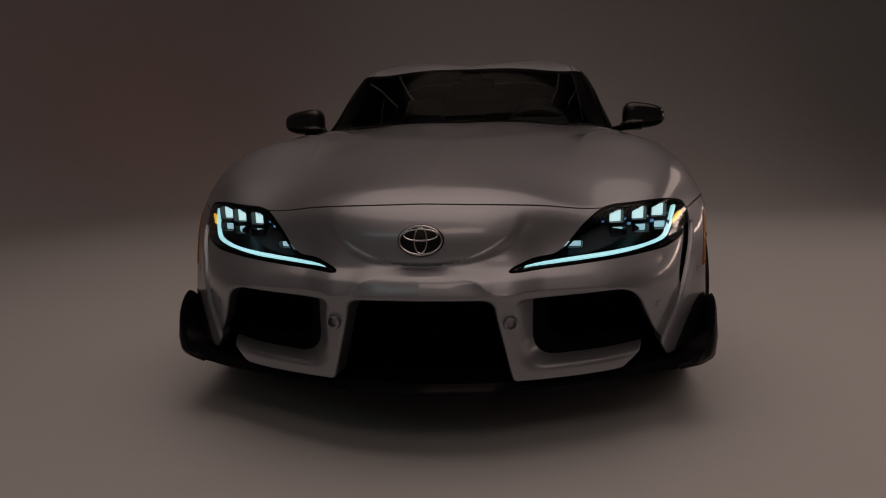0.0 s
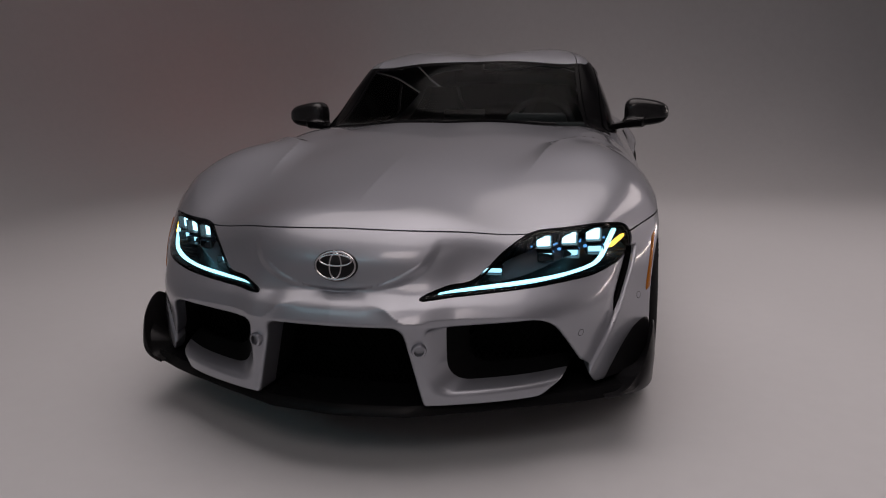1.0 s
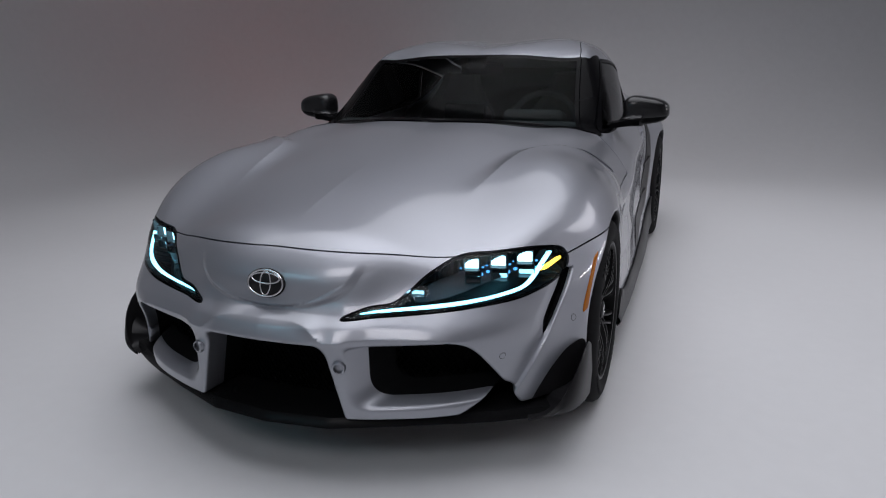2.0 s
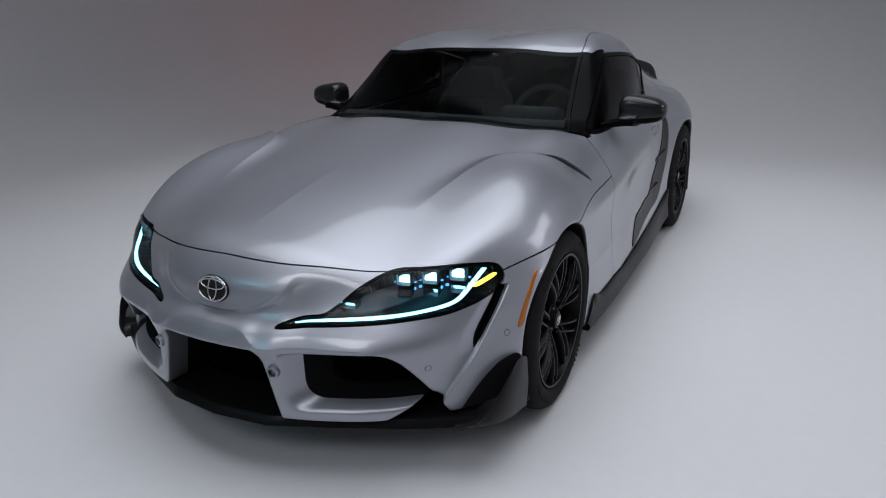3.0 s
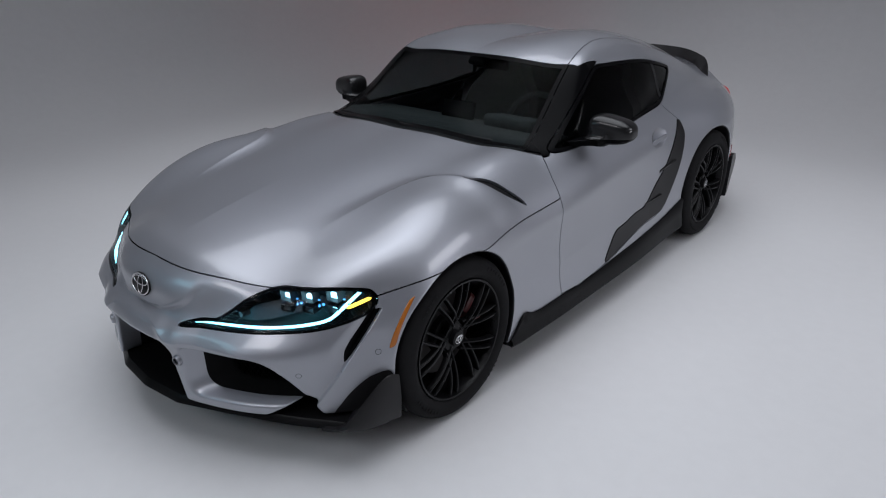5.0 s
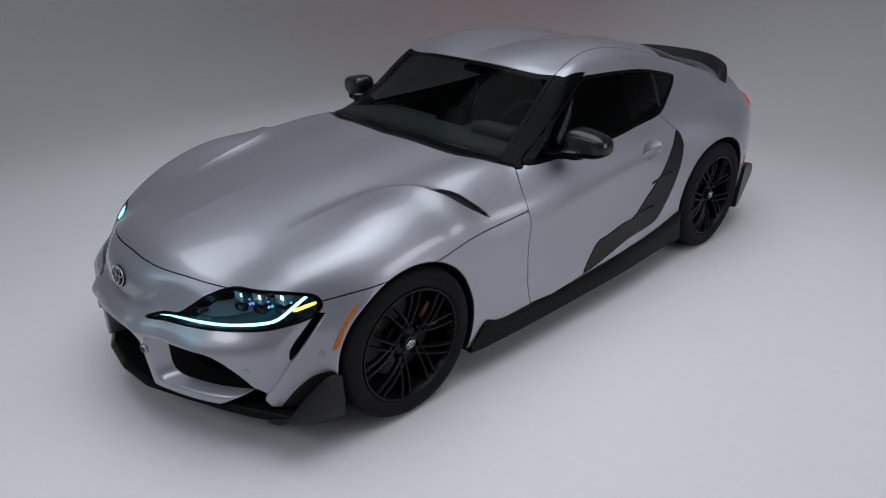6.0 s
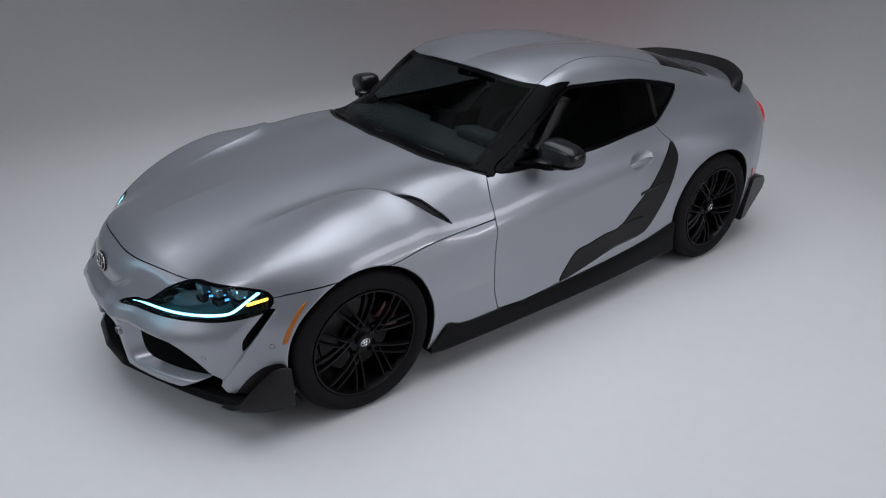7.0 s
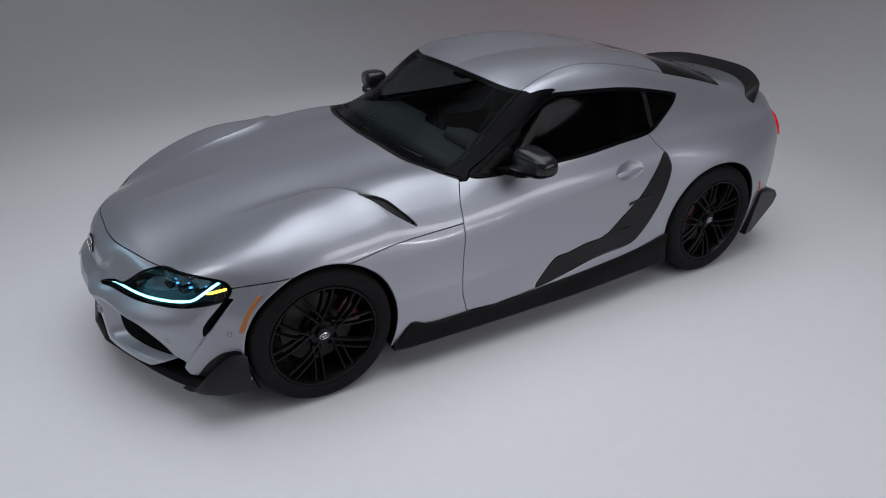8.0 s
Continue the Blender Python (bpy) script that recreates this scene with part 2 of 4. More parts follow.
# flanks: half width over the height, along the car
SIDE = Sheet([
    (0.2, [(-0.85, 0.465), (-0.57, 0.721), (-0.37, 0.865), (0, 0.890), (0.4, 0.868), (0.75, 0.876), (1.2, 0.89), (1.6, 0.888), (2.1, 0.872), (2.5, 0.892), (2.93, 0.837), (3.3, 0.697)]),
    (0.45, [(-0.85, 0.520), (-0.62, 0.711), (-0.4, 0.855), (-0.1, 0.912), (0.2, 0.888), (0.5, 0.862), (0.75, 0.858), (1.2, 0.838), (1.7, 0.834), (2.1, 0.872), (2.5, 0.908), (2.9, 0.863), (3.2, 0.755)]),
    (0.62, [(-0.8, 0.519), (-0.6, 0.671), (-0.4, 0.812), (-0.26, 0.882), (0, 0.909), (0.2, 0.89), (0.5, 0.87), (0.75, 0.872), (1.2, 0.85), (1.7, 0.838), (2.07, 0.86), (2.5, 0.910), (2.9, 0.859), (3.24, 0.721)]),
    (0.8, [(-0.8, 0.508), (-0.3, 0.826), (0, 0.888), (0.5, 0.855), (0.75, 0.86), (1.2, 0.842), (1.73, 0.828), (2.07, 0.82), (2.5, 0.877), (2.9, 0.824), (3.2, 0.704)]),
    (0.95, [(-0.8, 0.408), (0, 0.829), (0.8, 0.78), (1.7, 0.77), (2.1, 0.77), (2.5, 0.787), (2.9, 0.747), (3.2, 0.597)]),
])
# nose: how far ahead the front face stands, over the height, out from the centre line
NOSE = Sheet([
    (0.18, [(0, -0.845), (0.2, -0.835), (0.4, -0.775), (0.55, -0.7), (0.7, -0.57), (0.8, -0.45), (0.92, -0.28)]),
    (0.39, [(0, -0.85), (0.2, -0.836), (0.4, -0.778), (0.55, -0.71), (0.7, -0.575), (0.8, -0.445), (0.92, -0.27)]),
    (0.49, [(0, -0.838), (0.2, -0.82), (0.4, -0.769), (0.55, -0.712), (0.7, -0.575), (0.8, -0.421), (0.92, -0.259)]),
    (0.55, [(0, -0.806), (0.2, -0.786), (0.4, -0.727), (0.55, -0.655), (0.7, -0.532), (0.8, -0.405), (0.92, -0.226)]),
    (0.62, [(0, -0.792), (0.2, -0.77), (0.4, -0.680), (0.55, -0.609), (0.7, -0.501), (0.8, -0.356), (0.92, -0.199)]),
    (0.7, [(0, -0.73), (0.2, -0.71), (0.4, -0.626), (0.55, -0.548), (0.7, -0.438), (0.8, -0.302), (0.92, -0.111)]),
    (0.82, [(0, -0.58), (0.2, -0.56), (0.4, -0.484), (0.55, -0.397), (0.7, -0.285), (0.8, -0.125), (0.92, 0.083)]),
    (1.0, [(0, -0.3), (0.2, -0.28), (0.4, -0.2), (0.55, -0.1), (0.7, 0.0), (0.8, 0.2), (0.92, 0.4)]),
])
TAIL = Sheet([
    (0.2, [(0, 3.30), (0.4, 3.27), (0.7, 3.13), (0.9, 2.93)]),
    (0.5, [(0, 3.40), (0.4, 3.36), (0.7, 3.22), (0.9, 3.00)]),
    (0.8, [(0, 3.35), (0.4, 3.32), (0.7, 3.20), (0.9, 2.97)]),
    (1.0, [(0, 3.34), (0.4, 3.29), (0.7, 3.12), (0.9, 2.9)]),
])
# cabin: windscreen, double-bubble roof and fastback
ROOF = Sheet([
    (0.0, [(0.4, 0.77), (0.62, 0.9), (0.9, 1.065), (1.2, 1.225), (1.4, 1.259), (1.65, 1.271), (1.95, 1.263), (2.3, 1.217), (2.7, 1.120), (3.05, 1.01), (3.35, 0.93)]),
    (0.3, [(0.4, 0.75), (0.65, 0.9), (0.92, 1.06), (1.22, 1.227), (1.4, 1.274), (1.65, 1.299), (1.95, 1.289), (2.3, 1.223), (2.7, 1.112), (3.05, 0.99), (3.35, 0.9)]),
    (0.5, [(0.4, 0.69), (0.75, 0.905), (1.0, 1.057), (1.27, 1.216), (1.45, 1.263), (1.7, 1.276), (2.0, 1.241), (2.3, 1.170), (2.7, 1.046), (3.05, 0.93), (3.35, 0.84)]),
    (0.6, [(0.4, 0.65), (0.8, 0.9), (1.05, 1.045), (1.3, 1.206), (1.5, 1.227), (1.75, 1.225), (2.0, 1.189), (2.3, 1.098), (2.7, 0.967), (3.05, 0.87), (3.35, 0.8)]),
    (0.75, [(0.4, 0.6), (0.8, 0.83), (1.1, 0.96), (1.4, 1.07), (1.7, 1.08), (2.0, 1.03), (2.3, 0.95), (2.7, 0.86), (3.05, 0.8), (3.35, 0.7)]),
])
CABIN = Sheet([
    (0.8, [(0.4, 0.74), (0.8, 0.765), (1.2, 0.765), (1.7, 0.75), (2.1, 0.70), (2.5, 0.65), (2.9, 0.58), (3.3, 0.5)]),
    (0.95, [(0.4, 0.68), (0.8, 0.715), (1.2, 0.727), (1.7, 0.715), (2.1, 0.67), (2.5, 0.61), (2.9, 0.53), (3.3, 0.45)]),
    (1.1, [(0.4, 0.58), (0.8, 0.63), (1.2, 0.66), (1.7, 0.665), (2.1, 0.632), (2.5, 0.55), (2.9, 0.45), (3.3, 0.35)]),
    (1.25, [(0.4, 0.49), (0.8, 0.53), (1.2, 0.585), (1.7, 0.60), (2.1, 0.565), (2.5, 0.45), (2.9, 0.36), (3.3, 0.25)]),
])
WHEEL_F, WHEEL_R = (0.004, 0.338), (2.472, 0.343)
FLOOR_Z = 0.165


def step_up(x, lo, hi):
    t = np.clip((x - lo) / (hi - lo), 0, 1)
    return t * t * (3 - 2 * t)


def intake_depth(x, y, z):
    """How deep behind the nose's face a place lies."""
    return y - NOSE(z, np.abs(x))


def grille_hole(x, y, z):
    a, d = np.abs(x), np.maximum(intake_depth(x, y, z), 0)
    side = (a - (0.252 - 0.24 * (z - 0.2))) * 0.97
    hole = smax(side + 0.10 * d, z - 0.452 + 0.15 * d, 0.03)
    return smax(hole, d - 0.22, 0.02)


def side_hole(x, y, z):
    a, d = np.abs(x), np.maximum(intake_depth(x, y, z), 0)
    top = z - (0.437 + 0.04 * a) + 0.05 * d
    out = (a - 0.585) * 0.89 + (z - 0.452) * 0.455 + 0.10 * d
    low = (0.258 - z) + 0.34 * np.minimum(d, 0.12)
    inner = (0.262 - a) + 0.72 * np.minimum(d, 0.12)
    hole = smax(smax(top, out, 0.05), smax(low, inner, 0.07), 0.02)
    notch = smax(z - (0.246 + 0.68 * (a - 0.594)), out, 0.012)
    return smax(smin(hole, notch, 0.010), d - 0.20, 0.02)


def corner_dent(a, y, z):
    """The scoop below the outer end of the headlight: it sinks gently from the front and ends at a sharp blade, and runs out downwards."""
    t = np.clip((0.60 - z) / 0.18, 0, 1.9)
    cy, ca = -0.366 - 0.130 * t, 0.800 - 0.050 * t
    q = (y - cy) * 0.75 + (a - ca) * 0.66
    amount = np.interp(z, [0.19, 0.24, 0.36, 0.42, 0.47, 0.592, 0.602], [0.0, 0.009, 0.013, 0.022, 0.045, 0.048, 0.0])
    wide = np.interp(z, [0.2, 0.4, 0.5, 0.6], [0.075, 0.07, 0.085, 0.06])
    return amount * np.clip((q + wide) / (wide + 0.016), 0, 1) ** 1.6 * (1 - step_up(q, 0.008, 0.022)) * step_up(a, 0.55, 0.63)


RIDGE = spline([(-0.6, 0.40), (-0.28, 0.452), (-0.07, 0.486), (0.13, 0.522), (0.22, 0.575), (0.29, 0.672), (0.36, 0.77)])


def hood_rise(a, y):
    """The wings lift a little from the bonnet's middle along a ridge: a hollow that ends at a sharp line, then runs out over the wing."""
    edge = RIDGE(y)
    up = np.clip((a - edge + 0.085) / 0.085, 0, 1) ** 2
    out = 1 - step_up(a, edge - 0.02, edge + 0.26)
    return 0.015 * np.where(a < edge, up, np.minimum(out * 1.02, 1)) * step_up(y, -0.36, 0.02) * (1 - step_up(y, 0.26, 0.46)) - 0.002


LIP = spline([(0.0, 0.515), (0.11, 0.513), (0.165, 0.496), (0.195, 0.474), (0.25, 0.470), (0.40, 0.474), (0.53, 0.466), (0.62, 0.43), (1.0, 0.40)])


def badge_recess(a, z):
    """The panel that bears the badge ends below in a U-shaped edge; past it the nose falls back and runs out towards the lamps."""
    u = ((a / 0.262) ** 2.6 + (np.maximum(0.70 - z, 0) / 0.152) ** 2.6) ** (1 / 2.6)
    d = (u - 1) * 0.15
    return 0.017 * step_up(d, -0.003, 0.016) * (1 - step_up(d, 0.03, 0.19)) * (1 - step_up(z, 0.555, 0.70)) * step_up(z, 0.50, 0.535)


def body_field(x, y, z):
    """Below zero inside the painted body; about metres near its skin."""
    a = np.abs(x)
    low = smax((z - TOP(a, y) - hood_rise(a, y)) * 0.93, (a - SIDE(z, y)) * 0.97, 0.07)
    face = NOSE(z, a)
    shelf = np.where(a < 0.21, 0.535 + 1.55 * a * a, 0.603 + 0.5 * (a - 0.21))
    lip = LIP(a)
    t = np.clip((shelf - z) / (shelf - lip), 0, 1)
    face = face - 0.022 * (1 - (1 - t) ** 1.5) * step_up(z, 0.40, 0.47) * (1 - step_up(a, 0.23, 0.34))
    crest = np.clip(1 - np.abs(z - lip) / np.where(z > lip, 0.055, 0.034), 0, 1)
    face = face - 0.008 * crest ** 2 * step_up(a, 0.06, 0.17) * (1 - step_up(a, 0.50, 0.62))
    face = face + badge_recess(a, z)
    low = smax(low, (face - y) * 0.8, 0.03)
    low = smax(low, y - TAIL(z, a), 0.06)
    cab = smax((z - ROOF(a, y)) * 0.88, (a - CABIN(z, y)) * 0.95, 0.05)
    cab = smax(cab, y - 3.3, 0.05)
    f = smin(low, cab, 0.05 + 0.065 * np.clip((y - 1.7) / 0.7, 0, 1))
    f = smax(f, FLOOR_Z + 0.055 * (1 - step_up(y, -0.335, -0.31)) - z, 0.01)
    for (wy, wz), r in ((WHEEL_F, 0.353), (WHEEL_R, 0.364)):
        arch = np.maximum(np.sqrt((y - wy) ** 2 + (z - wz) ** 2) - r, 0.5 - a)
        f = smax(f, -arch, 0.012)
    f = smax(f, -grille_hole(x, y, z), 0.012)
    f = smax(f, -side_hole(x, y, z), 0.011)
    cup = 1 - ((y - 1.795) / 0.100) ** 2 - ((z - 0.766 - 0.06 * (y - 1.795)) / 0.046) ** 2
    shoulder = 0.0045 * np.exp(-((z - 0.628 - 0.05 * (y - 0.3)) / 0.032) ** 2) * step_up(y, 0.12, 0.42) * (1 - step_up(y, 0.58, 0.80)) * (a > 0.6)
    return f - shoulder + corner_dent(a, y, z) + 0.022 * np.clip(cup, 0, 1) ** 1.15 * (a > 0.55)


def surface(field, box, step):
    """A skin of quads on field = 0 within the box, with normals, split into triangles."""
    ax = [np.arange(lo, hi + step, step) for lo, hi in box]
    v = field(ax[0][:, None, None], ax[1][None, :, None], ax[2][None, None, :]).astype(np.float32)
    s = v < 0
    n = [len(q) for q in ax]
    cells = np.zeros((n[0] - 1, n[1] - 1, n[2] - 1), np.int8)
    for i in (0, 1):
        for j in (0, 1):
            for k in (0, 1):
                cells += s[i:n[0] - 1 + i, j:n[1] - 1 + j, k:n[2] - 1 + k]
    live = (cells > 0) & (cells < 8)
    index = np.full(live.shape, -1, np.int64)
    index[live] = np.arange(live.sum())
    p = np.argwhere(live)
    pts = np.stack([ax[d][p[:, d]] + step / 2 for d in range(3)], 1)
    tris = []
    for d in range(3):
        e, g = (d + 1) % 3, (d + 2) % 3
        lo, hi = [slice(None)] * 3, [slice(None)] * 3
        lo[d], hi[d] = slice(0, n[d] - 1), slice(1, n[d])
        cross = s[tuple(lo)] != s[tuple(hi)]
        q = np.argwhere(cross)
        ok = (q[:, e] > 0) & (q[:, g] > 0) & (q[:, e] < n[e] - 1) & (q[:, g] < n[g] - 1)
        q = q[ok]
        inside = s[tuple(q.T)]
        corner = []
        for de, dg in ((-1, -1), (0, -1), (0, 0), (-1, 0)):
            c = q.copy()
            c[:, e] += de
            c[:, g] += dg
            corner.append(index[tuple(c.T)])
        a, b, c, dd = corner
        b2, d2 = np.where(inside, b, dd), np.where(inside, dd, b)
        tris += [np.stack([a, b2, c], 1), np.stack([a, c, d2], 1)]
    tris = np.concatenate(tris)
    for _ in range(3):
        f, gr = gradient(field, pts)
        pts = pts - np.clip(f / np.maximum((gr ** 2).sum(1), 1e-3), -step, step)[:, None] * gr
    _, gr = gradient(field, pts)
    return pts, gr / np.maximum(np.linalg.norm(gr, axis=1), 1e-6)[:, None], tris


def gradient(field, p, h=0.002):
    f = field(p[:, 0], p[:, 1], p[:, 2])
    g = np.empty_like(p)
    for d in range(3):
        q = p.copy()
        q[:, d] += h
        g[:, d] = (field(q[:, 0], q[:, 1], q[:, 2]) - f) / h
    return f, g


def split(skin, g):
    """Cuts a skin (points, normals, triangles) along g = 0 and returns the two sides: g below zero, g above."""
    pts, nrm, tri = skin
    g = np.where(np.abs(g) < 1e-7, 1e-7, g)
    s = g[tri] < 0
    count = s.sum(1)
    keep_in, keep_out = [tri[count == 3]], [tri[count == 0]]
    new_p, new_n, base = [pts], [nrm], len(pts)
    for lone in (1, 2):
        t = tri[count == lone]
        if not len(t):
            continue
        st = s[count == lone]
        k = np.argmax(st if lone == 1 else ~st, axis=1)
        r = np.arange(len(t))
        a, b, c = t[r, k], t[r, (k + 1) % 3], t[r, (k + 2) % 3]
        ends = []
        for o in (b, c):
            w = (g[a] / (g[a] - g[o]))[:, None]
            new_p.append(pts[a] * (1 - w) + pts[o] * w)
            new_n.append(nrm[a] * (1 - w) + nrm[o] * w)
            ends.append(base + np.arange(len(t)))
            base += len(t)
        ab, ac = ends
        one = np.stack([a, ab, ac], 1)
        two = np.concatenate([np.stack([ab, b, c], 1), np.stack([ab, c, ac], 1)])
        (keep_in if lone == 1 else keep_out).append(one)
        (keep_out if lone == 1 else keep_in).append(two)
    p, n = np.concatenate(new_p), np.concatenate(new_n)
    n /= np.maximum(np.linalg.norm(n, axis=1), 1e-6)[:, None]
    return compact(p, n, np.concatenate(keep_in)), compact(p, n, np.concatenate(keep_out))


def compact(p, n, tri):
    used, inv = np.unique(tri, return_inverse=True)
    return p[used], n[used], inv.reshape(-1, 3)


def mirrored(skin):
    p, n, t = skin
    f = np.array([-1.0, 1, 1])
    return p * f, n * f, t[:, ::-1]


def joined(*skins):
    base, ps, ns, ts = 0, [], [], []
    for p, n, t in skins:
        ps.append(p), ns.append(n), ts.append(t + base)
        base += len(p)
    return np.concatenate(ps), np.concatenate(ns), np.concatenate(ts)


def skin_mesh(name, skin, mat):
    p, n, t = skin
    me = bpy.data.meshes.new(name)
    me.from_pydata(p.tolist(), [], t.tolist())
    me.materials.append(mat)
    me.polygons.foreach_set("use_smooth", np.ones(len(t), bool))
    me.normals_split_custom_set_from_vertices(n.tolist())
    me.update()
    return me


def loop(points, n=6):
    """A closed smooth line through the points."""
    p = np.array(points, float)
    t = np.linspace(0, 1, n, endpoint=False)[:, None]
    a, b, c, d = np.roll(p, 1, 0), p, np.roll(p, -1, 0), np.roll(p, -2, 0)
    out = [b[i] + 0.5 * t * (c[i] - a[i] + t * (2 * a[i] - 5 * b[i] + 4 * c[i] - d[i] + t * (3 * (b[i] - c[i]) + d[i] - a[i]))) for i in range(len(p))]
    return np.concatenate(out)


def inside(line, u, v, reach=0.08):
    """Signed distance to a closed line, below zero inside it; capped at reach."""
    lo, hi = line.min(0) - reach, line.max(0) + reach
    near = (u > lo[0]) & (u < hi[0]) & (v > lo[1]) & (v < hi[1])
    out = np.full(len(u), reach)
    q = np.stack([u[near], v[near]], 1)
    best, odd = np.full(len(q), 9.0), np.zeros(len(q), bool)
    for a, b in zip(line, np.roll(line, -1, 0)):
        e = b - a
        w = q - a
        t = np.clip((w @ e) / max(e @ e, 1e-12), 0, 1)
        best = np.minimum(best, ((w - t[:, None] * e) ** 2).sum(1))
        cross = (a[1] > q[:, 1]) != (b[1] > q[:, 1])
        if e[1]:
            odd ^= cross & (q[:, 0] < a[0] + e[0] * (q[:, 1] - a[1]) / e[1])
    d = np.sqrt(best)
    out[near] = np.minimum(np.where(odd, -d, d), reach)
    return out


def shifted(skin, by):
    p, n, t = skin
    return p + n * by, n, t


def rim_edges(tri):
    e = np.concatenate([tri[:, [0, 1]], tri[:, [1, 2]], tri[:, [2, 0]]])
    key = np.sort(e, 1)
    _, first, count = np.unique(key[:, 0] * 10000000 + key[:, 1], return_index=True, return_counts=True)
    return e[first[count == 1]]


def walled(skin, depth):
    """The skin with its rim turned in by depth, so that a panel has an edge. No rim is turned at the centre line."""
    p, n, t = skin
    e = rim_edges(t)
    e = e[~((np.abs(p[e[:, 0], 0]) < 1e-4) & (np.abs(p[e[:, 1], 0]) < 1e-4))]
    a, b = p[e[:, 0]], p[e[:, 1]]
    c, d = b - n[e[:, 1]] * depth, a - n[e[:, 0]] * depth
    side = np.cross(b - a, n[e[:, 0]])
    side /= np.maximum(np.linalg.norm(side, axis=1), 1e-9)[:, None]
    m = len(e)
    i = np.arange(m)
    quads = np.concatenate([np.stack([i + m, i, i + 3 * m], 1), np.stack([i + m, i + 3 * m, i + 2 * m], 1)])
    return joined(skin, (np.concatenate([a, b, c, d]), np.tile(side, (4, 1)), quads))


def part(name, data, mat, parent, label=""):
    """Links a mesh, a bmesh or a skin as one object under a thing or part."""
    if isinstance(data, tuple):
        data = skin_mesh(name, data, mat)
    elif isinstance(data, bmesh.types.BMesh):
        bm, data = data, bpy.data.meshes.new(name)
        bm.to_mesh(data)
        bm.free()
        data.materials.append(mat)
    ob = new(name, data)
    ob.parent = parent
    return tagged(ob, label)


def both(name, skin, mat, parents, label="", depth=0.0):
    """One object on each flank. parents: one, or one for each flank."""
    made = []
    for k, s in enumerate((skin, mirrored(skin))):
        made.append(part(name, walled(s, depth) if depth else s, mat, parents[k] if isinstance(parents, list) else parents, label))
    return made


def centred(name, skin, mat, parent, label="", depth=0.0):
    s = joined(skin, mirrored(skin))
    return part(name, walled(s, depth) if depth else s, mat, parent, label)


def skin_y(a, z, lo=-1.0, hi=0.3):
    """Where the front of the body stands at a place of the front view."""
    for _ in range(30):
        mid = (lo + hi) / 2
        if body_field(np.array([a]), np.array([mid]), np.array([z]))[0] < 0:
            hi = mid
        else:
            lo = mid
    return hi


def skin_x(y, z, lo=1.1, hi=0.4):
    """How far out the flank stands at a place of the side view."""
    for _ in range(30):
        mid = (lo + hi) / 2
        if body_field(np.array([mid]), np.array([y]), np.array([z]))[0] < 0:
            hi = mid
        else:
            lo = mid
    return hi


def skin_normal(p):
    _, g = gradient(body_field, np.array([p], float))
    return Vector(g[0]).normalized()


def smooth(bm, angle=40):
    for f in bm.faces:
        f.smooth = True
    for e in bm.edges:
        if len(e.link_faces) == 2 and e.calc_face_angle(0) > radians(angle):
            e.smooth = False
    return bm


def lathe(profile, steps=96, axis="x"):
    """A ring turned about the x axis from (along, radius) pairs."""
    bm = bmesh.new()
    rings = []
    for k in range(steps):
        c, s = math.cos(2 * math.pi * k / steps), math.sin(2 * math.pi * k / steps)
        rings.append([bm.verts.new((x, r * c, r * s)) for x, r in profile])
    for k in range(steps):
        a, b = rings[k], rings[(k + 1) % steps]
        for i in range(len(profile) - 1):
            bm.faces.new((a[i], a[i + 1], b[i + 1], b[i]))
    bmesh.ops.recalc_face_normals(bm, faces=bm.faces)
    return smooth(bm)


def box(size, m=Matrix(), bevel=0.0, segments=2):
    bm = bmesh.new()
    bmesh.ops.create_cube(bm, size=1, matrix=Matrix.Diagonal((*size, 1)))
    if bevel:
        bmesh.ops.bevel(bm, geom=bm.edges[:] + bm.verts[:], offset=bevel, segments=segments, affect="EDGES", profile=0.5)
    bmesh.ops.transform(bm, matrix=m, verts=bm.verts)
    return smooth(bm, 50)


def sweep(sections, closed=False, caps=True):
    """A skin over equal rings of places; closed joins the last ring to the first."""
    bm = bmesh.new()
    rings = [[bm.verts.new(p) for p in s] for s in sections]
    n = len(rings[0])
    for a, b in zip(rings, rings[1:] + (rings[:1] if closed else [])):
        for i in range(n):
            bm.faces.new((a[i], a[(i + 1) % n], b[(i + 1) % n], b[i]))
    if caps and not closed:
        bm.faces.new(rings[0])
        bm.faces.new(rings[-1])
    bmesh.ops.recalc_face_normals(bm, faces=bm.faces)
    return smooth(bm)


def tube(points, radius, sides=10, closed=False):
    """A round bar along a line of places."""
    pts = [Vector(p) for p in points]
    rings = []
    for i, p in enumerate(pts):
        a = pts[i - 1] if i or closed else p
        b = pts[(i + 1) % len(pts)] if i + 1 < len(pts) or closed else p
        q = (b - a).to_track_quat("Z", "Y")
        rings.append([p + q @ Vector((radius * math.cos(2 * math.pi * k / sides), radius * math.sin(2 * math.pi * k / sides), 0)) for k in range(sides)])
    return sweep(rings, closed)


# ---- the car: panels cut from one surface ----
car = new("sports_car")
tagged(car, "silver grey two-door sports coupe with black wheels and lit headlights", "car")
fine = surface(body_field, ((-0.02, 0.96), (-0.93, 0.05), (0.12, 0.96)), 0.0062)
fine = split(fine, fine[0][:, 1] - 0.012)[0]
coarse = surface(body_field, ((-0.02, 1.0), (-0.02, 3.45), (0.12, 1.34)), 0.0105)
coarse = split(coarse, 0.012 - coarse[0][:, 1])[0]
skin = joined(fine, coarse)
skin = split(skin, -skin[0][:, 0])[0]
GAP = 0.0022


def take(region):
    """Cuts the places where region is below zero out of the skin, and returns them."""
    global skin
    piece, skin = split(skin, region(*skin[0].T))
    return piece


